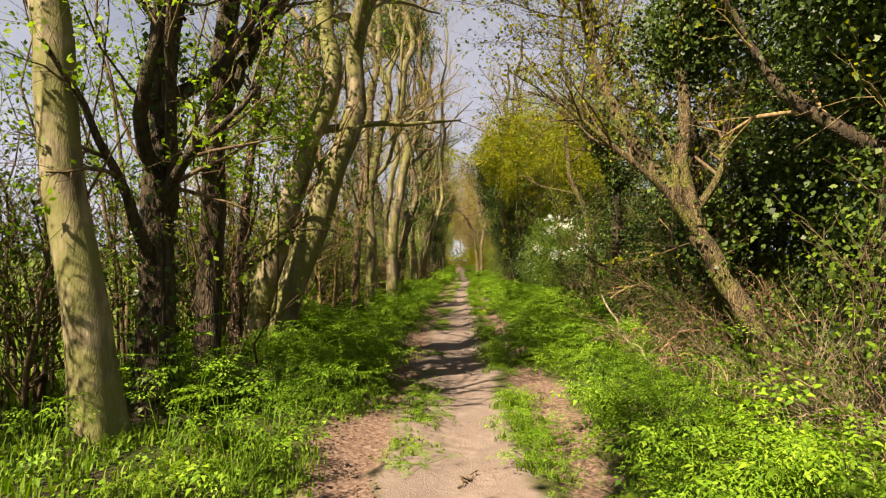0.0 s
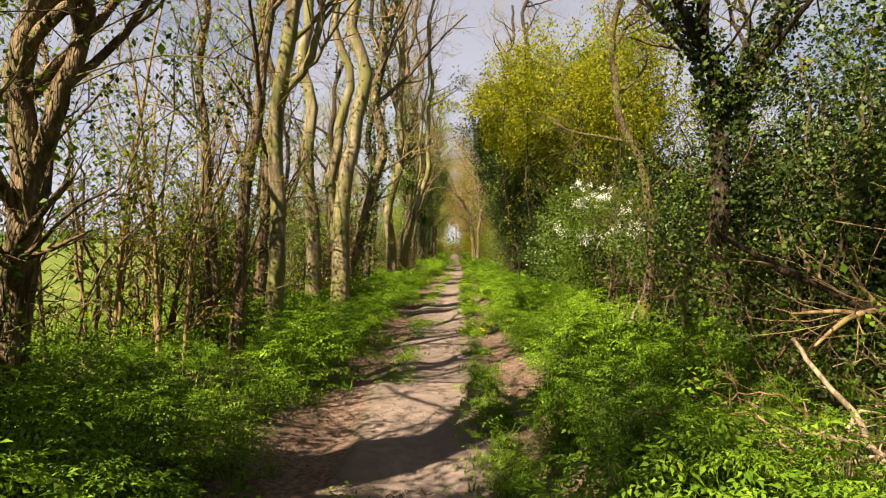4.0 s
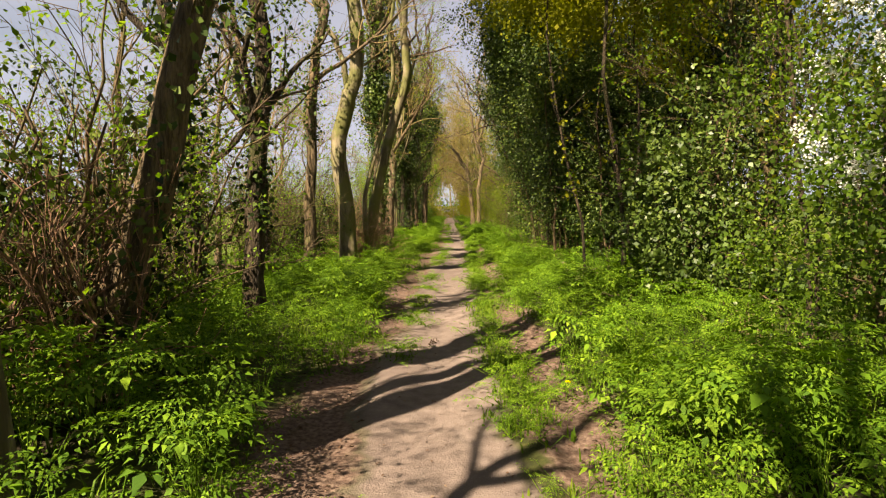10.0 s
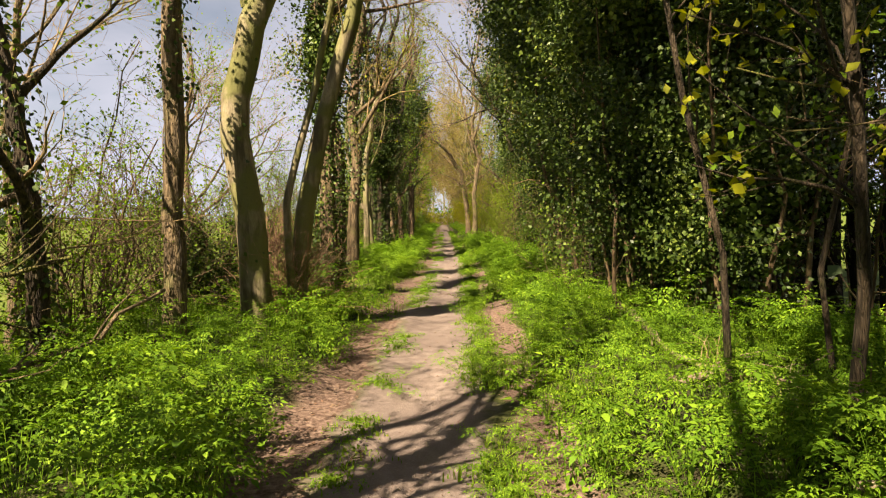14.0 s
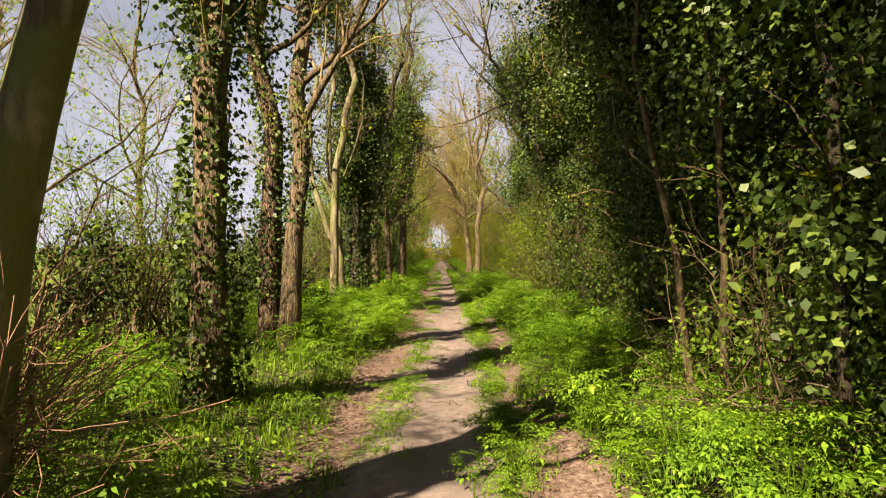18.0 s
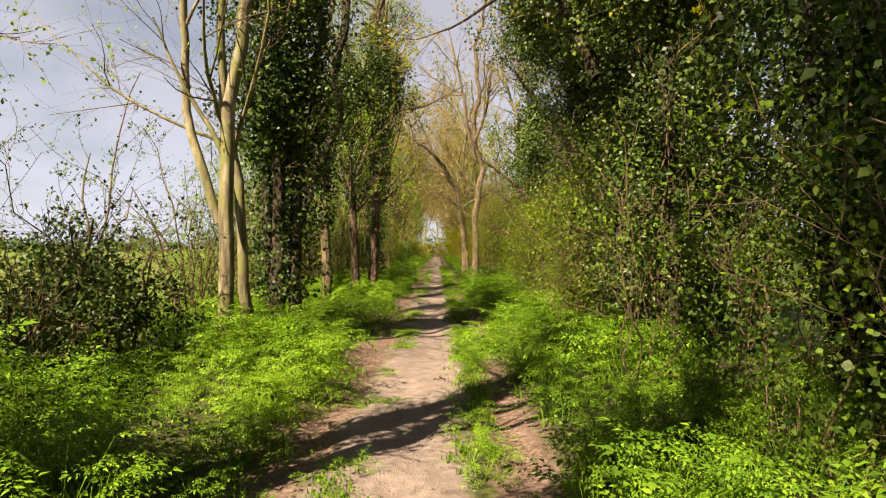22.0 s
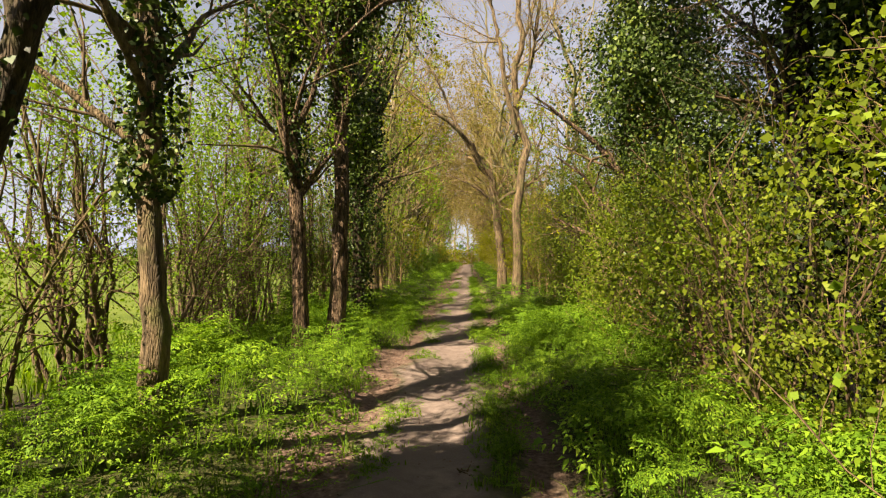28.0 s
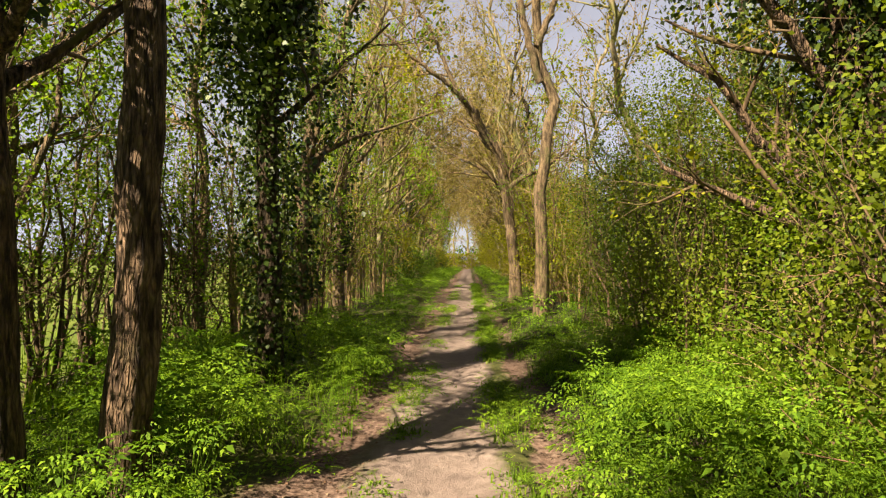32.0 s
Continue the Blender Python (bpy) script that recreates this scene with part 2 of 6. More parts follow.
def ground_mat():
    """Trodden clay with leaf litter, a grassy middle and verge, field grass further out."""
    k = Mat("track_and_grass_ground")
    geo = k.n.new("ShaderNodeNewGeometry")
    sep = k.n.new("ShaderNodeSeparateXYZ")
    k.link(geo.outputs["Position"], sep.inputs[0])
    x, y = sep.outputs[0], sep.outputs[1]
    ramp = k.n.new("ShaderNodeMapRange")
    for i, v in enumerate((22.0, 38.0, 0.0, 0.40)):
        ramp.inputs[i + 1].default_value = v
    k.link(y, ramp.inputs[0])
    wob = k.math("MULTIPLY", k.math("SUBTRACT", k.noise(1.1, 5.0), 0.5), 0.75)
    wob2 = k.math("MULTIPLY", k.math("SUBTRACT", k.noise(7.0, 4.0), 0.5), 0.22)
    u = k.math("ADD", k.math("ADD", k.math("SUBTRACT", x, ramp.outputs[0]), wob), wob2)
    grit = k.noise(85.0, 5.0)
    mid = k.noise(9.0, 6.0)
    big = k.noise(1.6, 5.0)
    clay = k.ramp(mid, [(0.28, (0.125, 0.092, 0.079)), (0.5, (0.20, 0.152, 0.132)), (0.74, (0.275, 0.215, 0.19))])
    clay = k.mix(k.step(big, 0.38, 0.66), clay, (0.17, 0.127, 0.112))
    clay = k.mix(k.math("MULTIPLY", k.step(grit, 0.52, 0.72), 0.35), clay, (0.345, 0.285, 0.255))
    soil = k.ramp(k.noise(26.0, 6.0), [(0.30, (0.06, 0.033, 0.023)), (0.52, (0.155, 0.10, 0.078)), (0.72, (0.27, 0.19, 0.15))])
    moss = k.ramp(k.noise(14.0, 6.0), [(0.3, (0.025, 0.03, 0.01)), (0.55, (0.065, 0.07, 0.02)), (0.75, (0.13, 0.125, 0.04))])
    field = k.ramp(k.noise(0.35, 8.0), [(0.3, (0.065, 0.095, 0.012)), (0.55, (0.095, 0.13, 0.017)), (0.75, (0.15, 0.165, 0.034))])
    bare = k.math("MULTIPLY", k.step(u, -0.62, -0.42), k.step(u, 0.50, 0.34))
    rut = k.math("MULTIPLY", k.step(u, 0.56, 0.64), k.step(u, 1.1, 0.95))
    left = k.math("MULTIPLY", k.step(u, -1.15, -0.98), k.step(u, -0.5, -0.6))
    col = k.mix(left, moss, soil)
    col = k.mix(rut, col, soil)
    col = k.mix(bare, col, clay)
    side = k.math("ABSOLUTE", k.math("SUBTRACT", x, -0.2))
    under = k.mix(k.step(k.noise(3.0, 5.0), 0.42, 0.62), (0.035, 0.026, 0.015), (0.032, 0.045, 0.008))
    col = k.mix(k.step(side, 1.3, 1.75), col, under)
    col = k.mix(k.step(side, 3.6, 4.6), col, field)
    h = k.math("ADD", k.math("MULTIPLY", mid, 0.8), k.math("MULTIPLY", grit, 0.5))
    k.surface(col, 0.92, k.bump(h, 0.75, 0.03), 0.2)
    return k.m


GROUND = ground_mat()


# ---- mesh tools ----
def mesh_of(name, verts, groups, mat, smooth=False):
    """A mesh from an array of vertices and arrays of faces, each with faces of one size."""
    me = bpy.data.meshes.new(name)
    verts = np.ascontiguousarray(verts, dtype=np.float32)
    me.vertices.add(len(verts))
    me.vertices.foreach_set("co", verts.ravel())
    loops = np.concatenate([g.ravel() for g in groups]).astype(np.int32)
    sizes = np.concatenate([np.full(len(g), g.shape[1]) for g in groups])
    starts = np.concatenate([[0], np.cumsum(sizes)[:-1]]).astype(np.int32)
    me.loops.add(len(loops))
    me.loops.foreach_set("vertex_index", loops)
    me.polygons.add(len(starts))
    me.polygons.foreach_set("loop_start", starts)
    if smooth:
        me.polygons.foreach_set("use_smooth", np.ones(len(starts), bool))
    me.update(calc_edges=True)
    me.materials.append(mat)
    return me


def thing(name, base, label, category, group="", kind=""):
    ob = new(name)
    ob.location = base
    ob.empty_display_size = 0.1
    return tagged(ob, label, category, group, kind)


def part(name, me, parent, label="", kind=""):
    ob = new(name, me)
    ob.parent = parent
    return tagged(ob, label, kind=kind)


def unit(a):
    return a / np.maximum(np.linalg.norm(a, axis=-1, keepdims=True), 1e-9)


def joined(pieces):
    """Several (verts, quads) in one."""
    vs, fs, n = [], [], 0
    for v, f in pieces:
        vs.append(v)
        fs.append(f + n)
        n += len(v)
    return np.concatenate(vs), np.concatenate(fs)


def tubes(P, R, sides, rough=None):
    """Tapered tubes along many lines of points at once: P (n, k, 3), R (n, k)."""
    n, k, _ = P.shape
    T = unit(np.gradient(P, axis=1))
    ref = np.where(np.abs(T[:, :1, 2:3]) > 0.8, np.array([1.0, 0, 0]), np.array([0, 0, 1.0]))
    A = unit(np.cross(T, np.broadcast_to(ref, T.shape)))
    B = np.cross(T, A)
    ang = np.arange(sides) * 2 * np.pi / sides
    rr = R[:, :, None] * (1.0 if rough is None else rough)
    V = P[:, :, None] + rr[..., None] * (np.cos(ang)[None, None, :, None] * A[:, :, None] + np.sin(ang)[None, None, :, None] * B[:, :, None])
    i = np.arange(n)[:, None, None] * k * sides
    j = np.arange(k - 1)[None, :, None] * sides
    s = np.arange(sides)[None, None, :]
    a = i + j + s
    b = i + j + (s + 1) % sides
    F = np.stack([a, b, b + sides, a + sides], -1).reshape(-1, 4)
    return V.reshape(-1, 3), F


def leaves(P, D, N, L, W, fold=0.12):
    """Leaf blades: base P, way D, face N, length and width; folded along the rib."""
    S = unit(np.cross(D, N))
    U = np.cross(S, D)
    L, W = np.broadcast_to(L, len(P))[:, None], np.broadcast_to(W, len(P))[:, None]
    mid = P + D * L * 0.42 + U * W * fold
    V = np.stack([P, mid + S * W * 0.5, P + D * L - U * L * 0.08, mid - S * W * 0.5], 1)
    return V.reshape(-1, 3), np.arange(len(P) * 4).reshape(-1, 4)


def curve(pts, k):
    """A smooth line of k points through a few."""
    pts = np.array(pts, float)
    m = len(pts)
    ext = np.concatenate([[2 * pts[0] - pts[1]], pts, [2 * pts[-1] - pts[-2]]])
    t = np.linspace(0, m - 1, 240)
    i = np.minimum(t.astype(int), m - 2)
    f = (t - i)[:, None]
    a, b, c, d = ext[i], ext[i + 1], ext[i + 2], ext[i + 3]
    line = 0.5 * (2 * b + (c - a) * f + (2 * a - 5 * b + 4 * c - d) * f**2 + (3 * b - a - 3 * c + d) * f**3)
    run = np.concatenate([[0], np.cumsum(np.linalg.norm(np.diff(line, axis=0), axis=1))])
    return np.stack([np.interp(np.linspace(0, run[-1], k), run, line[:, n]) for n in range(3)], 1)


def sprout(rng, P, R, n, lo, hi, ang, length, k, wob=0.12, lift=0.03, thin=0.5, tip=0.25):
    """Grows n side shoots from each line of P."""
    m, K, _ = P.shape
    idx = np.repeat(np.arange(m), n)
    c = len(idx)
    t = np.clip(rng.uniform(lo, hi, c), 0, 0.999) * (K - 1)
    i = t.astype(int)
    f = (t - i)[:, None]
    p = P[idx, i] * (1 - f) + P[idx, i + 1] * f
    r = (R[idx, i] * (1 - f[:, 0]) + R[idx, i + 1] * f[:, 0]) * thin * rng.uniform(0.75, 1.15, c)
    T = unit(P[idx, i + 1] - P[idx, i])
    q = unit(np.cross(T, rng.normal(size=(c, 3))))
    a = ang * rng.uniform(0.7, 1.25, c)[:, None]
    d = T * np.cos(a) + q * np.sin(a)
    ln = length * rng.uniform(0.55, 1.25, c) * (1.15 - 0.6 * t / (K - 1))
    pts = [p]
    for _ in range(k - 1):
        d = unit(d + rng.normal(size=(c, 3)) * wob + np.array([0, 0, lift]))
        p = p + d * (ln / (k - 1))[:, None]
        pts.append(p)
    return np.stack(pts, 1), r[:, None] * np.linspace(1, tip, k)[None]


def on_lines(rng, P, n, lo=0.2):
    """n random places along each line of P, with the line's way there."""
    m, K, _ = P.shape
    idx = np.repeat(np.arange(m), n)
    t = rng.uniform(lo, 0.999, len(idx)) * (K - 1)
    i = t.astype(int)
    f = (t - i)[:, None]
    return P[idx, i] * (1 - f) + P[idx, i + 1] * f, unit(P[idx, i + 1] - P[idx, i])


def foliage(rng, P, n, size, spread=0.0, lo=0.15):
    """Small leaves set along twigs."""
    p, T = on_lines(rng, P, n, lo)
    c = len(p)
    p = p + rng.normal(size=(c, 3)) * spread
    D = unit(T * 0.5 + rng.normal(size=(c, 3)) * 0.8 + np.array([0, 0, 0.15]))
    N = unit(rng.normal(size=(c, 3)) + np.array([0, 0, 0.9]))
    L = size * rng.uniform(0.6, 1.35, c)
    return leaves(p, D, N, L, L * rng.uniform(0.5, 0.75, c))


def ivy_on(rng, P, R, n, size, thick, bare=0.0):
    """Ivy leaves round a stem, in tufts."""
    m, K, _ = P.shape
    c = n
    t = (bare * 0.7 + (0.62 - bare * 0.7) * rng.uniform(0, 1, c) ** 1.25) * (K - 1)
    i = t.astype(int)
    f = (t - i)[:, None]
    idx = rng.integers(0, m, c)
    p = P[idx, i] * (1 - f) + P[idx, i + 1] * f
    r = R[idx, i]
    T = unit(P[idx, i + 1] - P[idx, i])
    h = p[:, 2] * 1.7 + idx * 3.1
    a = rng.uniform(0, 2 * np.pi, c)
    q = unit(np.cross(T, np.stack([np.cos(a), np.sin(a), 0 * a + 0.01], 1)))
    bulge = 0.5 + 0.5 * np.sin(h * 1.3 + 2 * np.sin(a * 2 + h)) * np.sin(a + h * 0.6)
    out = r * 0.9 + thick * (0.15 + 0.85 * bulge) * np.sqrt(rng.uniform(0.05, 1, c))
    p = p + q * out[:, None]
    D = unit(q * 0.5 + rng.normal(size=(c, 3)) * 0.55 + np.array([0, 0, -0.5]))
    N = unit(q + rng.normal(size=(c, 3)) * 0.45)
    L = size * rng.uniform(0.6, 1.3, c)
    return leaves(p, D, N, L, L * rng.uniform(0.75, 1.0, c))


def clumps(rng, centre, radii, n_clump, per, size, clump=0.4, low=0.0, shell=0.72):
    """Leaves in uneven tufts over the outside of a rounded mass."""
    v = unit(rng.normal(size=(n_clump, 3)))
    rad = rng.uniform(shell, 1.08, n_clump) * (1 + 0.2 * np.sin(v[:, 0] * 5 + v[:, 2] * 7) + 0.16 * np.sin(v[:, 1] * 9 + v[:, 2] * 6 + 1.3))
    r3, ph = np.array(radii), rng.uniform(0, 6.3, 3)
    if min(r3) > 0.7:
        q = v * r3
        lump = np.sin(q[:, 1] * 2.9 + q[:, 2] * 1.4 + ph[0]) + np.sin(q[:, 2] * 3.6 - q[:, 1] * 1.5 + q[:, 0] + ph[1]) + 0.7 * np.sin(q[:, 0] * 4.5 + q[:, 2] * 5 + ph[2])
        far = lump < np.quantile(lump, 0.34)
        swap = rng.choice(np.flatnonzero(~far), int(far.sum()))
        v[far] = unit(v[swap] + rng.normal(size=(int(far.sum()), 3)) * 0.12)
        lump[far], rad[far] = lump[swap], rad[swap]
        rad = rad * (0.93 + 0.09 * lump)
    c = np.array(centre) + v * rad[:, None] * r3
    c[:, 2] = np.maximum(c[:, 2], low + rng.uniform(0.02, 0.3, n_clump))
    idx = np.repeat(np.arange(n_clump), per)
    k = len(idx)
    cs = clump * rng.uniform(0.5, 1.3, n_clump)[idx]
    p = c[idx] + rng.normal(size=(k, 3)) * cs[:, None] * np.array([0.5, 0.5, 0.38])
    p[:, 2] = np.maximum(p[:, 2], low + 0.03)
    D = unit(v[idx] * 0.6 + rng.normal(size=(k, 3)) * 0.7 + np.array([0, 0, -0.2]))
    N = unit(v[idx] * 0.7 + rng.normal(size=(k, 3)) * 0.6 + np.array([0, 0, 0.4]))
    L = size * rng.uniform(0.6, 1.35, k)
    return leaves(p, D, N, L, L * rng.uniform(0.55, 0.9, k))


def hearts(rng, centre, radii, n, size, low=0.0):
    """Dark ivy leaves put deep inside a mass: they close the view and stand in for inner shade."""
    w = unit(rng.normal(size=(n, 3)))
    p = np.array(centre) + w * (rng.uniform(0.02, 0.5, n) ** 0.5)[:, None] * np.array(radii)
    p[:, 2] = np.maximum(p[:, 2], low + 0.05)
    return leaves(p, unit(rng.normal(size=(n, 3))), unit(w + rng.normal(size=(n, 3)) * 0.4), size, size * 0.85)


def trunk_rough(rng, h, sides, flare, amount=0.05):
    """How a trunk's outline swells and dents, ring by ring."""
    a = np.arange(sides) * 2 * np.pi / sides
    out = np.ones((len(h), sides))
    for _ in range(7):
        f, m, ph = rng.uniform(0.4, 3.5), rng.integers(1, 6), rng.uniform(0, 6.3)
        out += amount / 2.2 * np.sin(h[:, None] * f + m * a[None] + ph)
    ph = rng.uniform(0, 6.3)
    root = np.exp(-np.maximum(h, 0) / 0.28)[:, None]
    return out * (1 + flare * root * (0.75 + 0.45 * np.sin(4 * a[None] + ph)))


def clear_of_track(P, R, base):
    """Drops the shoots that would hang into the way along the track."""
    w = P + base
    inside = (np.abs(w[..., 0] - lane(w[..., 1]) - 0.1) < 1.0) & (w[..., 2] < 3.0)
    keep = ~inside.any(1)
    return P[keep], R[keep]


def tree(name, label, stems, bark, twig, leaf, seed, limbs=7, limb_len=3.0, lo=0.35, ang=0.8, branches=5, twigs=5, twig_len=0.7,
         leaf_n=5, leaf_size=0.05, tk=4, tall=4.0, ivy=0, ivy_thick=0.15, ivy_size=0.045, ivy_bare=0.0, ivy_mat=None, lift=0.035, arms=(), group="", flare=0.45, heads=(), shoots=11, bend=1.0):
    """A tree. stems: (points, radius at the foot, radius at the top) of each trunk; arms: the same for great limbs."""
    rng = np.random.default_rng(seed)
    base = np.array([*stems[0][0][0][:2], 0.0])
    ivy_size = max(ivy_size, 0.055)
    root = thing(name, base, label, "tree", group)
    lines, rads = [], []
    for pts, r0, r1 in stems:
        if tall and pts[-1][2] > 6.9:
            e, d = np.array(pts[-1]), np.array(pts[-1]) - np.array(pts[-2])
            pts = [*pts, tuple(e + d / d[2] * tall + np.array([rng.uniform(-0.3, 0.5), rng.uniform(-0.3, 0.3), 0]))]
            r1 = r1 * 0.6
        P = curve(pts, 34) - base
        if pts[0][2] < 0.3:
            P[0, 2] = -0.15
        P[1:-1] += rng.normal(size=(32, 3)) * 0.01
        sway = np.clip((P[:, 2] - 2.2) / 2.5, 0, 1) * 0.14 * bend
        P[:, 0] += sway * (np.sin(P[:, 2] * 1.7 + seed) - np.sin(3.7 + seed)) + sway * 0.5 * np.sin(P[:, 2] * 4.1 + 2 * seed)
        P[:, 1] += sway * np.sin(P[:, 2] * 1.3 + 3 * seed)
        t = np.linspace(0, 1, 34)
        R = r0 + (r1 - r0) * t**0.85
        K = 68 if bark is BARK_ROUGH or bark is BARK_MOSS else 34
        Q = np.stack([np.interp(np.linspace(0, 33, K), np.arange(34), P[:, n]) for n in range(3)], 1)
        V, F = tubes(Q[None], np.interp(np.linspace(0, 33, K), np.arange(34), R)[None], 18, (trunk_rough(rng, Q[:, 2], 18, flare) + rng.normal(size=(K, 18)) * (0.05 if K > 34 else 0.012))[None])
        part("trunk", mesh_of("trunk", V, [F], bark, True), root)
        lines.append(P)
        rads.append(R)
    great, great_r = [], []
    for pts, r0, r1 in arms:
        P = curve(pts, 34) - base
        P[1:-1] += rng.normal(size=(32, 3)) * 0.015
        R = np.linspace(r0, r1, 34)
        V, F = tubes(P[None], R[None], 9, trunk_rough(rng, P[:, 2], 9, 0.0)[None])
        part("limb", mesh_of("limb", V, [F], bark, True), root)
        great.append(P)
        great_r.append(R)
    P0, R0 = np.array(lines + great), np.array(rads + great_r)
    # limbs, each a part of its own
    n = max(1, int(limbs * 1.7) // len(P0))
    P1, R1 = sprout(rng, P0, R0, n, lo * 0.55, 0.9, ang, limb_len, 9, 0.13, lift, 0.55, 0.22)
    P1, R1 = clear_of_track(P1, R1, base)
    for i in range(len(P1)):
        V, F = tubes(P1[i : i + 1], R1[i : i + 1], 7)
        part("limb", mesh_of("limb", V, [F], bark, True), root)
    src, srr = np.concatenate([P1, P1]), np.concatenate([R1, R1])
    P2, R2 = sprout(rng, P1, np.maximum(R1, 0.008), branches, 0.2, 0.98, 0.7, limb_len * 0.45, 5, 0.17, lift, 0.55, 0.3)
    top = P0[:, ::4][:, -6:]
    P2b, R2b = sprout(rng, top, R0[:, ::4][:, -6:], max(3, branches), 0.2, 1.0, 0.8, limb_len * 0.5, 5, 0.16, lift, 0.3, 0.3)
    P2c, R2c = sprout(rng, P0, R0, shoots, 0.16, 0.8, 1.1, 1.15, 5, 0.2, 0.05, 0.12, 0.3)
    P2, R2 = np.concatenate([P2, P2b, P2c]), np.clip(np.concatenate([R2, R2b, R2c]), 0.004, 0.022)
    P2, R2 = clear_of_track(P2, R2, base)
    V, F = tubes(P2, R2, 5)
    part("branch_mass", mesh_of("branch_mass", V, [F], twig, True), root, kind="stuff")
    P3, R3 = sprout(rng, P2, R2, int(twigs * 1.5), 0.15, 1.0, 0.65, twig_len, tk, 0.2, lift, 0.6, 0.35)
    P3, R3 = clear_of_track(P3, R3, base)
    V, F = tubes(P3, np.clip(R3 * 0.6, 0.0016, 0.0042), 3)
    part("twig_mass", mesh_of("twig_mass", V, [F], twig), root, kind="stuff")
    if leaf and leaf_n:
        V, F = foliage(rng, P3[::3] if leaf_n < 3 else P3[::2], int(leaf_n * 1.4) + 1, leaf_size, 0.035)
        part("foliage", mesh_of("foliage", V, [F], leaf), root, kind="stuff")
    if ivy:
        piles = [ivy_on(rng, P0, R0, int(ivy * 1.9), ivy_size, ivy_thick, ivy_bare)]
        # heads: ivied crowns, some of them added only to cast shade
        for centre, radii, n in heads:
            piles.append(clumps(rng, np.array(centre) - base, radii, n, 52, ivy_size, 0.36, 0.3, 0.7))
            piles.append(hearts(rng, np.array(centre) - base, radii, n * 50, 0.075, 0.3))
        V, F = joined(piles)
        part("ivy", mesh_of("ivy", V, [F], ivy_mat or IVY), root, "glossy dark green ivy", "stuff")
    return root


def shrub(name, label, centre, radii, seed, leaf, clump_n=120, per=40, size=0.06, clump=0.4, stems=9, stem_r=0.03, twig=None, category="shrub",
          shell=0.72, blossom=0, blossom_box=None, twigs_n=5, group="", heart=None):
    """A shrub: stems and twigs from the ground, leaves in tufts, and blossom if it has any."""
    rng = np.random.default_rng(seed)
    c, r = np.array(centre, float), np.array(radii, float)
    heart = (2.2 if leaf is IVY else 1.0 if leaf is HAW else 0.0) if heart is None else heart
    root = thing(name, (c[0], c[1], 0), label, category, group)
    off = np.array([c[0], c[1], 0])
    a, q = rng.uniform(0, 6.28, stems), np.sqrt(rng.uniform(0, 1, stems))
    foot = np.stack([np.cos(a) * q * r[0] * 0.45, np.sin(a) * q * r[1] * 0.45, 0 * a - 0.05], 1)
    head = np.stack([np.cos(a) * q * r[0] * 0.95, np.sin(a) * q * r[1] * 0.95, c[2] + r[2] * rng.uniform(0.2, 0.95, stems)], 1)
    s = np.linspace(0, 1, 8)[None, :, None]
    P = foot[:, None] * (1 - s) + head[:, None] * s + rng.normal(size=(stems, 8, 3)) * 0.07
    P[:, 0] = foot
    R = stem_r * rng.uniform(0.6, 1.3, stems)[:, None] * np.linspace(1, 0.25, 8)[None]
    for i in range(stems):
        V, F = tubes(P[i : i + 1], R[i : i + 1], 6)
        part("stem", mesh_of("stem", V, [F], twig or TWIG_BROWN, True), root)
    P2, R2 = sprout(rng, P, R, twigs_n, 0.2, 1.0, 0.8, 1.0, 5, 0.2, 0.06, 0.45, 0.3)
    P3, R3 = sprout(rng, P2, R2, 4, 0.2, 1.0, 0.7, 0.45, 4, 0.2, 0.03, 0.6, 0.4)
    V, F = joined([tubes(P2, np.clip(R2, 0.003, 0.02), 4), tubes(P3, np.clip(R3, 0.002, 0.006), 3)])
    part("twig_mass", mesh_of("twig_mass", V, [F], twig or TWIG_BROWN), root, kind="stuff")
    if clump_n:
        big = 1.0 if name == "row_bush" else 0.68
        clump_n, per, size = int(clump_n * (1.0 if big == 1.0 else 1.25)), int(per * (1.0 if big == 1.0 else 1.45)), size * big
        if leaf is IVY:
            clump_n, per, size, clump = clump_n, int(per * 1.05), size * 0.97, clump * 0.72
        V, F = joined([clumps(rng, c - off, r, clump_n, per, size, clump, 0.0, shell), foliage(rng, P3, 4, size, 0.02)])
        part("foliage", mesh_of("foliage", V, [F], leaf), root, kind="stuff")
        # dark ivy leaf added inside, so the bush's hollows look shaded
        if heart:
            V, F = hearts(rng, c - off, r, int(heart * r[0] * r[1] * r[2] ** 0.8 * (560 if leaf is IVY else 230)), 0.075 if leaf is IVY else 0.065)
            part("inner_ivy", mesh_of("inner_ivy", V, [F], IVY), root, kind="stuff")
    if blossom:
        lo_, hi_ = np.array(blossom_box[0]) - off, np.array(blossom_box[1]) - off
        k = blossom
        cc = np.repeat(rng.uniform(lo_, hi_, (k // 9, 3)), 9, 0) + rng.normal(size=(k // 9 * 9, 3)) * np.array([0.09, 0.09, 0.07])
        k = len(cc)
        idx = np.repeat(np.arange(k), 30)
        p = cc[idx] + rng.normal(size=(len(idx), 3)) * 0.03
        V, F = leaves(p, unit(rng.normal(size=(len(idx), 3))), unit(rng.normal(size=(len(idx), 3))), 0.022, 0.021)
        part("blossom", mesh_of("blossom", V, [F], BLOSSOM), root, "small white blossom", "stuff")
    return root


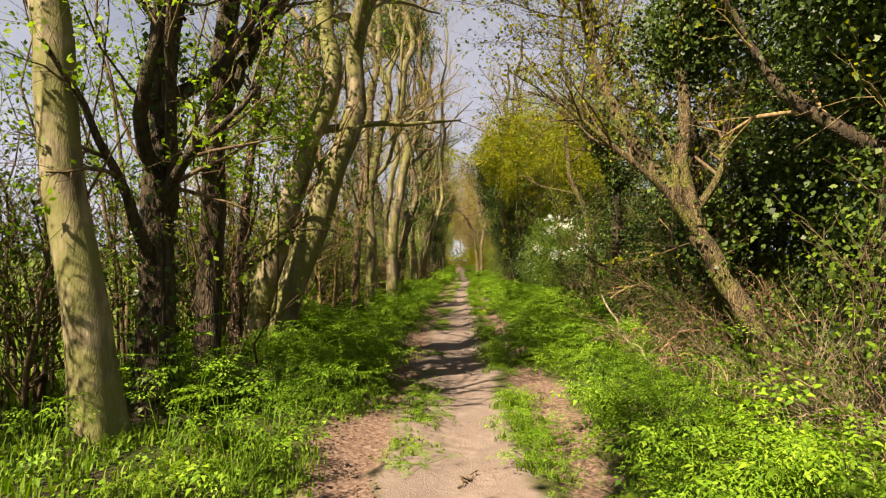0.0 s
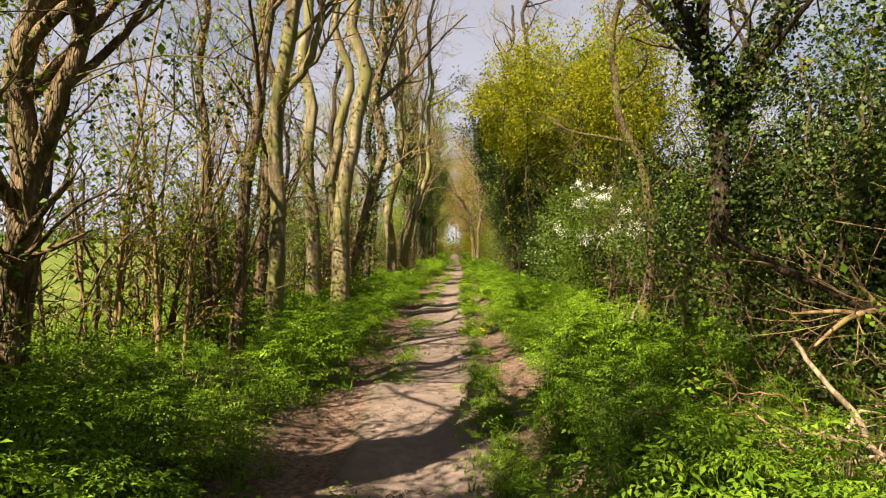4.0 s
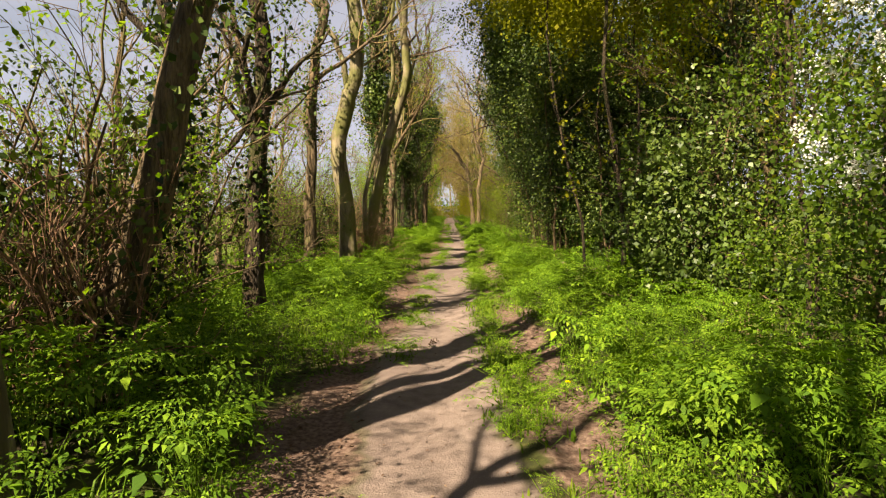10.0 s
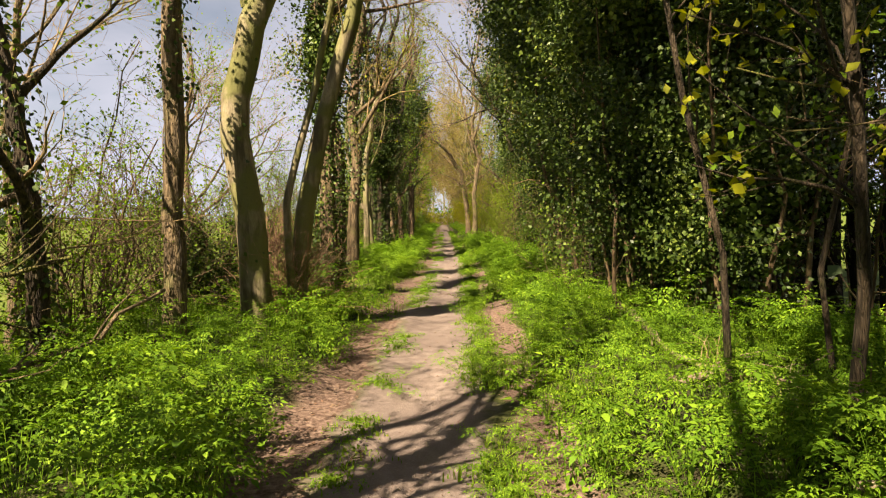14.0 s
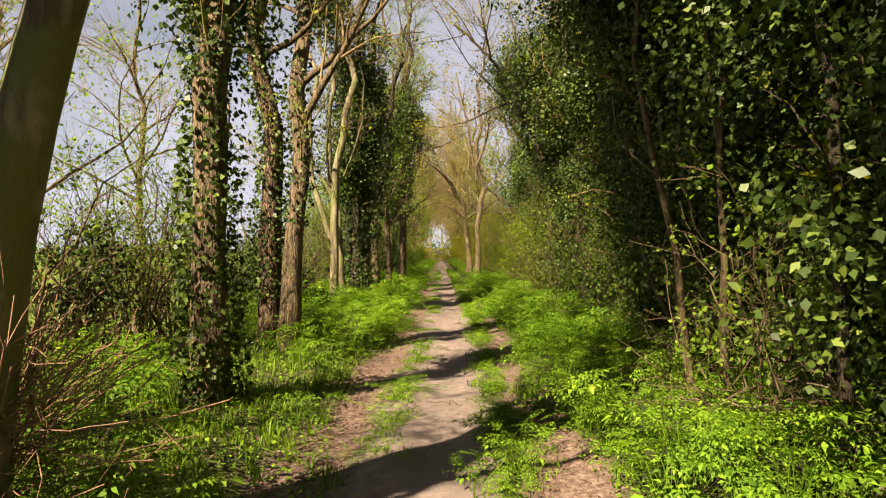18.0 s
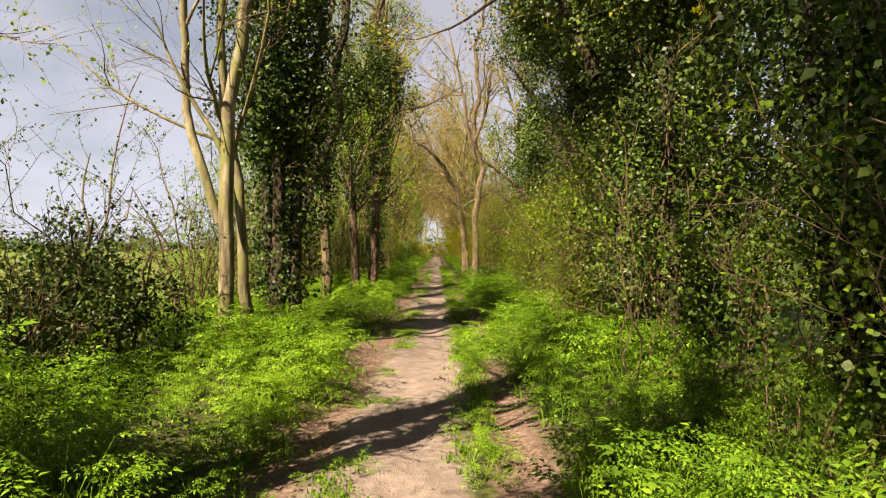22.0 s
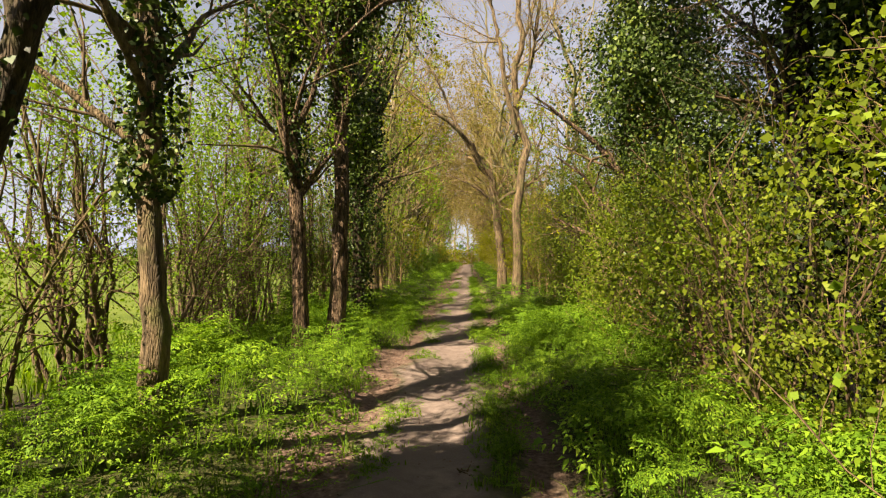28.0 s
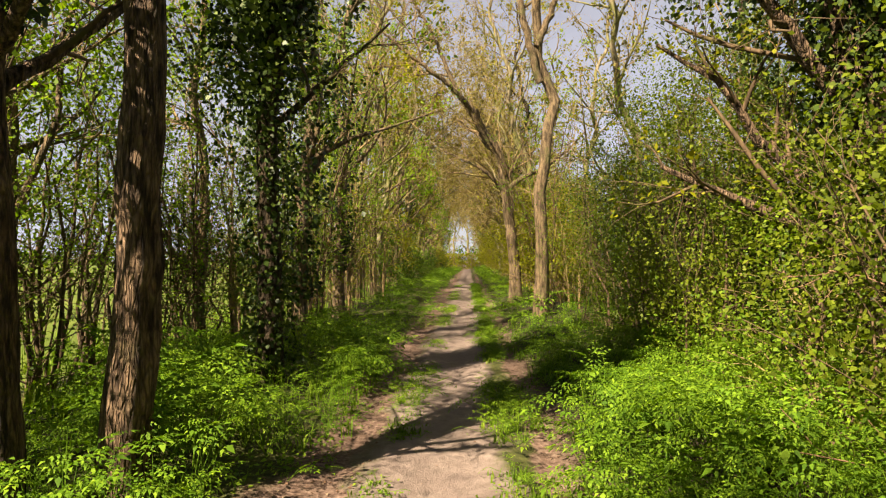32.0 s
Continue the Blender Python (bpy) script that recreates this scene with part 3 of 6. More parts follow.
# ---- ground ----
def height(x, y):
    x, y = np.asarray(x, float), np.asarray(y, float)
    u = x - lane(y)
    z = 0.018 * np.sin(y * 1.7 + x * 2.1) + 0.014 * np.sin(y * 4.3 - x * 3.2) + 0.010 * np.sin(x * 9.0 + 2 * np.sin(y * 2.2))
    z = z - 0.035 * np.exp(-(((u + 0.0) / 0.28) ** 2)) - 0.03 * np.exp(-(((u - 0.74) / 0.12) ** 2)) - 0.03 * np.exp(-(((u + 0.68) / 0.16) ** 2))
    bank = np.clip((np.abs(u + 0.02) - 0.85) / 0.9, 0, 1)
    z = z + 0.14 * bank * bank * (3 - 2 * bank)
    z = z - 0.30 * np.clip((np.abs(u) - 3.0) / 3.0, 0, 1)
    far = np.clip((np.abs(x) - 14) / 30, 0, 1)
    return z * (1 - far) - 0.16 * far


def build_ground():
    far = [8.5, 9.5, 11, 14, 18, 25, 40, 70, 120, 220, 450, 1000, 2500]
    xs = np.array([-v for v in far[::-1]] + list(np.arange(-8, -2.2, 0.4)) + list(np.arange(-2.2, 2.8, 0.09)) + list(np.arange(2.8, 8.2, 0.4)) + far)
    ys = np.array([-2000, -400, -80, -25, -12, -7, *np.arange(-4, 62, 0.13), *np.arange(62, 124, 1.0), 130, 145, 170, 220, 320, 600, 1200, 2500])
    X, Y = np.meshgrid(xs, ys)
    V = np.stack([X, Y, height(X, Y)], -1).reshape(-1, 3)
    w = len(xs)
    i = (np.arange(len(ys) - 1)[:, None] * w + np.arange(w - 1)[None]).ravel()
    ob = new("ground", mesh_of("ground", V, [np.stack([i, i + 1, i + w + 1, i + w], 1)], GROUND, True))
    tagged(ob, "pinkish trodden clay track with grassy middle between green verges", "ground", kind="structure")


build_ground()


# ---- the trees along the west side, one by one ----
def up(x, y, *rest):
    """Trunk points: the foot, then (dx, dy, height) from it."""
    x = x + 0.06 if x < 0 else x
    return [(x, y, -0.1)] + [(x + a, y + b, h) for a, b, h in rest]


tree("tall_tree", "tall smooth pale grey-green trunk beside the track, lightly leaved", [(up(-2.42, 4.65, (-0.12, 0, 0.9), (-0.33, 0, 2.0), (-0.42, 0.1, 3.4), (-0.5, 0.2, 8)), 0.155, 0.07)],
     BARK_PALE, TWIG_BROWN, SPRING, 11, shoots=6, limbs=7, lo=0.45, limb_len=3.0)
tree("dark_tree", "dark slender trunk with fresh green leaves and climbing shoots", [(up(-2.48, 5.5, (-0.05, 0, 1.2), (-0.05, 0, 2.4), (0.05, 0.1, 4.2), (0.0, 0.3, 8)), 0.15, 0.05)],
     BARK_DARK, TWIG_BROWN, SPRING, 12, limbs=8, lo=0.2, limb_len=2.0, leaf_n=8, shoots=18, ivy=700, ivy_thick=0.1, ivy_mat=IVY_LIGHT)
tree("dark_tree", "dark slender trunk forking into mossy upper limbs", [(up(-2.5, 6.4, (0.02, 0, 1.2), (0.05, 0, 2.6), (0.0, 0.1, 5), (-0.2, 0.3, 8.5)), 0.13, 0.04)],
     BARK_DARK, TWIG_BROWN, SPRING, 13, limbs=7, lo=0.25, limb_len=2.0, leaf_n=4, shoots=16, arms=[([(-2.45, 6.4, 2.3), (-2.1, 6.5, 3.4), (-1.5, 6.7, 4.6), (-1.2, 6.9, 6.4)], 0.07, 0.03)])
tree("thin_tree", "thin reddish-brown trunk beside the leaning pair", [(up(-2.72, 7.75, (0.0, 0, 1.0), (0.1, 0, 2.4), (0.05, 0.2, 5.5)), 0.075, 0.03)],
     BARK_ROUGH, TWIG_BROWN, SPRING, 14, limbs=6, lo=0.35, limb_len=1.6)
tree("leaning_tree", "pale smooth trunk leaning over towards the track", [(up(-2.78, 8.6, (0.1, -0.05, 0.8), (0.27, -0.1, 1.5), (0.62, -0.1, 2.7), (0.9, 0, 4.0), (1.0, 0.3, 8.5)), 0.18, 0.07)],
     BARK_PALE, TWIG_TAN, SPRING, 15, leaf_n=2, limbs=5, lo=0.45, limb_len=3.0, group="leaning pair of trunks")
tree("leaning_tree", "stout pale trunk leaning over towards the track, blotched with shade", [(up(-2.42, 8.4, (0.12, 0, 0.8), (0.36, 0.05, 1.5), (0.66, 0.1, 2.5), (0.95, 0.2, 3.5), (1.2, 0.4, 5.2), (1.25, 0.6, 8.8)), 0.19, 0.08)],
     BARK_PALE, TWIG_TAN, SPRING, 16, leaf_n=2, limbs=5, lo=0.45, limb_len=3.2, group="leaning pair of trunks")
tree("crooked_tree", "dark crooked trunk dividing into two bent stems", [
    (up(-2.85, 10.4, (0.05, 0, 0.9), (0.12, 0, 1.8), (0.05, 0, 2.5), (0.25, 0.1, 3.3), (0.3, 0.2, 6.0)), 0.12, 0.04),
    ([(-2.75, 10.4, 1.5), (-2.45, 10.4, 2.3), (-2.3, 10.5, 3.2), (-2.35, 10.7, 5.8)], 0.07, 0.03)],
     BARK_GREY, TWIG_BROWN, HAW, 17, limbs=12, lo=0.25, limb_len=1.9, branches=6, leaf_n=3)
tree("thin_tree", "slender tan trunk standing in a clump of stems", [
    (up(-2.2, 12.8, (0.02, 0, 1.3), (0.12, 0, 2.3), (0.28, 0.1, 3.6), (0.2, 0.2, 7)), 0.075, 0.03),
    (up(-2.45, 13.0, (-0.08, 0, 1.2), (-0.2, 0, 2.6), (-0.25, 0, 6)), 0.05, 0.02),
    (up(-2.65, 13.15, (-0.02, 0, 1.3), (-0.1, 0, 2.8), (0, 0, 5.5)), 0.045, 0.02)],
     BARK_GREY, TWIG_TAN, GOLD, 18, leaf_n=2, shoots=7, limbs=9, lo=0.3, limb_len=1.8)
tree("straight_tree", "straight pale trunk with one long bent limb", [(up(-2.0, 13.45, (0.02, 0, 1.4), (0.0, 0, 2.6), (0.08, 0, 4.2), (0.1, 0.2, 8.5)), 0.11, 0.05)],
     BARK_PALE, TWIG_TAN, GOLD, 19, leaf_n=2, shoots=7, limbs=7, lo=0.4, limb_len=2.4, arms=[([(-2.0, 13.45, 2.4), (-1.85, 13.4, 3.1), (-1.55, 13.4, 3.5), (-1.4, 13.45, 4.6), (-1.3, 13.6, 6.5)], 0.055, 0.025)])
tree("crooked_tree", "slim grey trunk rising from the thorn thicket", [(up(-2.5, 14.5, (0.0, 0, 1.2), (0.05, 0, 2.4), (0.12, 0.1, 4.2), (0.0, 0.2, 6.8)), 0.09, 0.03)],
     BARK_GREY, TWIG_BROWN, HAW, 41, limbs=7, lo=0.35, limb_len=1.8, leaf_n=3, shoots=12)
tree("crooked_tree", "thin crooked stems of thorn beside the forked trunk", [
    (up(-2.85, 16.5, (0.05, 0, 0.9), (-0.02, 0, 1.8), (0.12, 0, 2.7), (0.2, 0.1, 5.2)), 0.055, 0.02),
    (up(-3.25, 16.1, (-0.1, 0, 0.9), (0.05, 0, 1.7), (0.2, 0, 2.6), (0.15, 0.1, 4.6)), 0.05, 0.02)],
     BARK_DARK, TWIG_BROWN, HAW, 42, limbs=8, lo=0.25, limb_len=1.5, branches=4, leaf_n=3, shoots=14, tall=0)
tree("forked_tree", "smooth pale trunk forking low into two upright stems", [
    (up(-1.93, 17.1, (0.02, 0, 0.8), (0.0, 0, 1.7), (0.06, 0, 2.6), (0.12, 0.1, 4.2), (0.1, 0.4, 9.5)), 0.165, 0.07),
    ([(-1.95, 17.12, 1.45), (-2.06, 17.15, 2.0), (-2.12, 17.2, 2.7), (-2.05, 17.3, 4.2), (-2.2, 17.5, 9)], 0.10, 0.05)],
     BARK_PALE, TWIG_TAN, GOLD, 20, leaf_n=2, shoots=5, limbs=4, lo=0.85, limb_len=2.6, branches=3, twigs=4)
tree("mottled_tree", "mottled upright trunk behind the forked one", [(up(-2.5, 17.5, (0.0, 0, 1.0), (-0.08, 0, 2.0), (-0.2, 0, 3.2), (-0.22, 0.2, 9)), 0.15, 0.06)],
     BARK_PALE, TWIG_TAN, GOLD, 21, leaf_n=2, shoots=5, limbs=4, lo=0.85, limb_len=2.4, branches=3, twigs=4)
tree("leaning_tree", "dark ivy-wrapped trunk leaning, pale above", [(up(-2.15, 18.5, (0.1, 0, 0.7), (0.3, 0.1, 1.5), (0.55, 0.2, 2.6), (0.72, 0.2, 3.6), (0.9, 0.4, 8)), 0.13, 0.06)],
     BARK_GREY, TWIG_TAN, GOLD, 22, leaf_n=2, shoots=7, branches=3, twigs=4, limbs=6, lo=0.45, limb_len=2.6, ivy=900, ivy_thick=0.3, ivy_size=0.06)
# the ivy head at 9.6 m is added, to shade the east bank
tree("ivy_clad_tree", "dark twin stems wrapped in loose ivy", [
    (up(-2.06, 21.1, (0.02, 0, 1.2), (0.12, 0, 2.4), (0.2, 0.1, 4), (0.2, 0.2, 7.5)), 0.11, 0.04),
    (up(-2.55, 20.8, (-0.02, 0, 1.2), (-0.1, 0, 2.6), (-0.2, 0, 6.5)), 0.10, 0.04)],
     BARK_DARK, TWIG_BROWN, HAW, 23, limbs=9, lo=0.3, limb_len=2.0, ivy=1100, ivy_thick=0.22, ivy_size=0.043, ivy_bare=0.15, heads=[((-2.3, 21.4, 9.6), (1.4, 1.4, 1.2), 70)])
# the head at 10.4 m, above the trunk's top, is added to cast shade
tree("thin_tree", "broken thin trunk with ivy round its foot", [(up(-3.0, 24.5, (0.0, 0, 1.0), (-0.06, 0, 1.9), (-0.3, 0.1, 3.4), (-0.6, 0.2, 6)), 0.09, 0.03)],
     BARK_DARK, TWIG_TAN, HAW, 24, limbs=6, lo=0.25, limb_len=2.0, branches=3, ivy=500, ivy_thick=0.16, leaf_n=2, heads=[((-3.0, 24.3, 10.4), (1.5, 1.6, 1.4), 90)])
# added head at 11.2 m keeps the sun off the ivy wall opposite
tree("ivy_clad_tree", "upright trunk hung with ragged ivy", [(up(-2.62, 26.0, (0.0, 0, 1.5), (0.1, 0, 3.0), (0.1, 0.1, 9)), 0.12, 0.05)],
     BARK_GREY, TWIG_TAN, GOLD, 25, limbs=8, lo=0.3, limb_len=2.8, ivy=420, ivy_thick=0.14, ivy_size=0.043, ivy_bare=0.3, leaf_n=2, heads=[((-2.5, 26.2, 11.2), (1.7, 1.8, 1.4), 130)])
tree("bowed_tree", "stout smooth grey-green trunk with a gentle bow", [(up(-2.03, 26.75, (0.0, 0, 0.7), (-0.06, 0, 1.6), (-0.15, 0, 2.6), (-0.06, 0, 3.2), (0.1, 0, 3.8), (0.15, 0.1, 4.6), (0.1, 0.3, 9.5)), 0.19, 0.1)],
     BARK_PALE, TWIG_TAN, GOLD, 26, bend=0.3, shoots=3, leaf_n=2, branches=3, twigs=4, limbs=5, lo=0.5, limb_len=3.0, arms=[([(-1.95, 26.75, 3.8), (-2.1, 26.75, 4.5), (-2.5, 26.75, 5.4), (-2.9, 26.85, 7.4)], 0.06, 0.03)], ivy=140, ivy_thick=0.05, ivy_mat=IVY_LIGHT)
tree("leaning_tree", "pale trunk leaning to the track with reddish shoots at its foot", [
    (up(-1.75, 27.3, (0.1, 0, 0.7), (0.22, 0, 1.5), (0.42, 0, 2.5), (0.75, 0.05, 3.7), (0.85, 0.1, 5.0), (0.8, 0.4, 9)), 0.125, 0.05),
    ([(-1.62, 27.12, -0.1), (-1.66, 27.12, 0.9), (-1.66, 27.15, 1.7), (-1.48, 27.2, 2.4), (-1.28, 27.25, 3.2), (-1.12, 27.3, 4.6), (-1.0, 27.4, 7.2)], 0.055, 0.025)],
     BARK_PALE, TWIG_TAN, GOLD, 27, bend=0.5, shoots=4, leaf_n=2, branches=3, twigs=4, limbs=6, lo=0.5, limb_len=2.6)
tree("ivy_clad_tree", "thick trunk sheathed in ivy from the foot up", [(up(-1.78, 29.9, (0.0, 0, 1.2), (0.0, 0, 2.6), (0.05, 0, 4), (0.0, 0.1, 9)), 0.165, 0.07)],
     BARK_GREY, TWIG_TAN, GOLD, 28, limbs=7, lo=0.4, limb_len=2.6, ivy=3000, ivy_thick=0.22, ivy_size=0.043, ivy_bare=0.03, leaf_n=3, heads=[((-1.75, 29.95, 4.0), (0.5, 0.5, 1.3), 40)])
tree("twin_tree", "reddish rough-barked trunk patched with ivy", [(up(-2.08, 32.7, (0.0, 0, 1.2), (0.03, 0, 2.6), (0.05, 0, 4.5), (0.0, 0.1, 9)), 0.15, 0.07)],
     BARK_ROUGH, TWIG_TAN, GOLD, 29, limbs=7, lo=0.4, limb_len=2.6, ivy=1900, ivy_thick=0.22, ivy_size=0.043, ivy_bare=0.1, leaf_n=3, group="twin trunks")
tree("twin_tree", "smoother brown trunk close beside its reddish twin", [(up(-1.82, 32.55, (0.05, 0, 1.0), (0.1, 0.03, 1.9), (0.2, 0.1, 3.0), (0.25, 0.2, 4.5), (0.3, 0.3, 9)), 0.135, 0.06)],
     BARK_GREY, TWIG_TAN, GOLD, 30, limbs=7, lo=0.4, limb_len=2.6, ivy=600, ivy_thick=0.14, ivy_size=0.043, ivy_bare=0.2, leaf_n=3, group="twin trunks")
tree("slender_tree", "pale slender stems rising together", [
    (up(-2.15, 37.6, (0.02, 0, 1.2), (0.03, 0, 2.2), (0.15, 0, 3.4), (0.25, 0.1, 5), (0.2, 0.2, 9)), 0.10, 0.04),
    (up(-2.0, 38.0, (-0.05, 0, 1.3), (-0.1, 0, 2.3), (-0.3, 0, 3.5), (-0.45, 0, 7)), 0.075, 0.03),
    ([(-2.15, 37.6, 1.7), (-2.4, 37.6, 2.6), (-2.6, 37.7, 3.8), (-2.7, 37.8, 7)], 0.06, 0.025)],
     BARK_PALE, TWIG_BROWN, SPRING, 31, limbs=12, lo=0.35, limb_len=2.6, leaf_n=2)
# the third head is added to throw shade on the east verge
tree("ivy_clad_tree", "many-stemmed tree buried in a column of dark ivy", [
    (up(-1.85, 38.95, (0.0, 0, 1.5), (0.0, 0, 3.0), (0.0, 0.1, 7.5)), 0.11, 0.05),
    (up(-1.65, 39.05, (0.0, 0.05, 1.5), (0.05, 0.1, 3.0), (0.15, 0.2, 7.0)), 0.10, 0.05),
    (up(-1.98, 39.2, (-0.06, 0, 1.5), (-0.15, 0, 3.0), (-0.3, 0.1, 7)), 0.09, 0.04)],
     BARK_DARK, TWIG_BROWN, HAW, 32, limbs=9, lo=0.4, limb_len=1.8, ivy=4500, ivy_thick=0.45, ivy_size=0.043, ivy_bare=0.10,
     heads=[((-1.85, 39.05, 3.5), (0.9, 0.9, 1.5), 110), ((-1.75, 39.1, 5.2), (1.05, 1.05, 1.5), 75), ((-2.3, 37.8, 6.7), (0.9, 1.2, 1.0), 32)])
tree("leaning_tree", "dark bare stem leaning out beside the ivied column", [(up(-2.42, 40.75, (0.2, 0, 0.9), (0.46, 0, 1.9), (0.72, 0, 2.6), (1.12, 0, 4.0), (1.4, 0.1, 6.5)), 0.1, 0.05)],
     BARK_DARK, TWIG_BROWN, SPRING, 34, limbs=3, lo=0.6, limb_len=1.4, branches=2, twigs=2, leaf_n=2, shoots=3, ivy=120, ivy_thick=0.1, ivy_bare=0.3)
tree("ivy_clad_tree", "narrow rough trunk with an ivied head", [(up(-1.74, 42.1, (0.0, 0, 0.9), (-0.03, 0, 1.6), (-0.05, 0, 2.6), (0.02, 0, 6.5)), 0.105, 0.05)],
     BARK_GREY, TWIG_BROWN, SPRING, 35, leaf_n=6, limbs=10, lo=0.3, limb_len=1.8, ivy=1000, ivy_thick=0.22, ivy_size=0.043, ivy_bare=0.42,
     heads=[((-1.85, 42.1, 4.3), (0.6, 0.6, 1.0), 36)])
tree("rough_tree", "rough-barked trunk, ivied above head height", [(up(-1.68, 45.75, (-0.02, 0, 1.2), (-0.06, 0, 2.4), (-0.08, 0, 7.5)), 0.11, 0.05)],
     BARK_ROUGH, TWIG_BROWN, SPRING, 36, limbs=11, leaf_n=7, lo=0.3, limb_len=2.2, ivy=1500, ivy_thick=0.22, ivy_size=0.043, ivy_bare=0.32,
     heads=[((-1.8, 45.9, 5.2), (0.8, 0.9, 1.7), 90)])
tree("rough_tree", "flaking red-brown trunk bare up to its ivied crown", [(up(-1.30, 46.15, (0.05, 0, 1.2), (0.1, 0, 2.4), (0.18, 0, 4.0), (0.2, 0.1, 8)), 0.13, 0.06)],
     BARK_ROUGH, TWIG_BROWN, SPRING, 37, limbs=11, leaf_n=7, lo=0.3, limb_len=2.2, ivy=1500, ivy_thick=0.25, ivy_size=0.043, ivy_bare=0.42,
     heads=[((-0.95, 46.3, 5.9), (0.8, 0.9, 1.8), 90)])
tree("ivy_clad_tree", "dark trunk thick with ivy", [(up(-1.5, 49.0, (0.0, 0, 1.5), (0.0, 0, 3), (0.1, 0, 8)), 0.13, 0.06)],
     BARK_DARK, TWIG_BROWN, SPRING, 38, limbs=11, leaf_n=7, lo=0.3, limb_len=2.2, ivy=2500, ivy_thick=0.3, ivy_size=0.043, ivy_bare=0.05,
     heads=[((-1.5, 49.0, 4.2), (0.8, 0.9, 2.0), 90)])
tree("ivy_clad_tree", "ivied trunk among hedge stems", [(up(-2.2, 52.5, (0.0, 0, 1.5), (0.05, 0, 3), (0.1, 0, 8)), 0.13, 0.06)],
     BARK_GREY, TWIG_TAN, SPRING, 39, limbs=10, leaf_n=8, lo=0.25, limb_len=2.2, ivy=1000, ivy_thick=0.4, ivy_size=0.09, ivy_bare=0.1)
tree("ivy_clad_tree", "ivied trunk with young leaves above", [(up(-2.2, 55.4, (0.0, 0, 1.5), (0.05, 0, 3), (0.1, 0, 8)), 0.13, 0.06)],
     BARK_GREY, TWIG_TAN, SPRING, 40, limbs=10, leaf_n=8, lo=0.25, limb_len=2.2, ivy=800, ivy_thick=0.35, ivy_size=0.09, ivy_bare=0.15)

# ---- the trees along the east side ----
tree("mossy_tree", "mossy rough trunk leaning over the brushwood", [
    (up(3.3, 6.9, (-0.2, 0.15, 0.6), (-0.48, 0.4, 1.2), (-0.72, 0.65, 1.8), (-0.88, 0.9, 2.2), (-1.25, 1.1, 2.75), (-1.55, 1.25, 3.3), (-1.95, 1.4, 4.4), (-2.2, 1.6, 6.5)), 0.125, 0.045),
    ([(2.6, 7.5, 1.75), (2.55, 7.75, 2.4), (2.58, 8.0, 3.3), (2.45, 8.1, 4.6), (2.5, 8.3, 7.2)], 0.085, 0.03)],
     BARK_MOSS, TWIG_BROWN, GOLD, 51, limbs=13, lo=0.4, limb_len=2.4, branches=8, twigs=7, leaf_n=7, ivy=700, ivy_thick=0.2, ivy_bare=0.3, heads=[((2.9, 8.3, 4.3), (0.9, 1.1, 1.1), 70)],
     arms=[([(2.5, 7.6, 2.0), (2.3, 7.9, 3.0), (1.8, 8.5, 4.2), (1.2, 9.2, 5.2)], 0.05, 0.02)])
tree("ivy_clad_tree", "big tree smothered in black-green ivy", [(up(3.5, 5.6, (0, 0, 1.5), (0.05, 0, 3), (0.2, 0, 7)), 0.24, 0.1)],
     BARK_DARK, TWIG_TAN, GOLD, 52, limbs=9, lo=0.25, limb_len=2.6, ivy=4000, ivy_thick=0.5, ivy_size=0.043, ivy_bare=0.1, leaf_n=3,
     heads=[((3.5, 5.8, 4.2), (1.1, 1.4, 2.2), 150), ((3.0, 7.0, 5.6), (1.2, 1.4, 1.4), 110)])
tree("ivy_stump_tree", "dead leaning stub covered with ivy and brush", [(up(3.55, 9.9, (0, 0, 0.9), (0.05, 0, 1.9), (-0.1, 0, 3.6)), 0.15, 0.06)],
     BARK_DARK, TWIG_TAN, HAW, 53, limbs=8, lo=0.2, limb_len=1.6, ivy=2200, ivy_thick=0.35, ivy_bare=0.05)
tree("ivy_clad_tree", "spreading dark-branched tree with an ivied trunk", [(up(3.42, 13.8, (0, 0, 1.2), (-0.03, 0, 2.4), (-0.05, 0, 3.6), (-0.3, 0, 6.5)), 0.15, 0.05)],
     BARK_DARK, TWIG_BROWN, SPRING, 54, limbs=12, lo=0.42, limb_len=2.8, branches=7, ivy=2600, ivy_thick=0.3, ivy_bare=0.05, leaf_n=4,
     arms=[([(3.4, 13.8, 3.0), (3.0, 13.6, 3.9), (2.2, 13.4, 4.7), (1.4, 13.5, 5.0)], 0.06, 0.02), ([(3.4, 13.8, 3.0), (3.9, 13.7, 3.9), (4.3, 13.6, 5.5)], 0.07, 0.03)])
tree("field_maple", "thin crooked stem inside the flowering bush", [(up(3.3, 16.3, (0.1, 0, 1.5), (-0.05, 0, 2.6), (-0.4, 0.1, 4.2), (-0.5, 0.1, 7)), 0.09, 0.03)],
     BARK_MOSS, TWIG_BROWN, SPRING, 55, limbs=8, lo=0.5, limb_len=2.0, leaf_n=3)
tree("field_maple", "thin tree with small yellow-green leaves over the bank", [(up(3.9, 21.8, (-0.1, 0, 1.2), (-0.3, 0, 2.3), (-0.7, 0, 4.0), (-1.0, 0.2, 6.5)), 0.045, 0.02)],
     BARK_MOSS, TWIG_BROWN, SPRING, 56, limbs=11, lo=0.3, limb_len=2.2, leaf_n=6, ivy=900, ivy_thick=0.2)
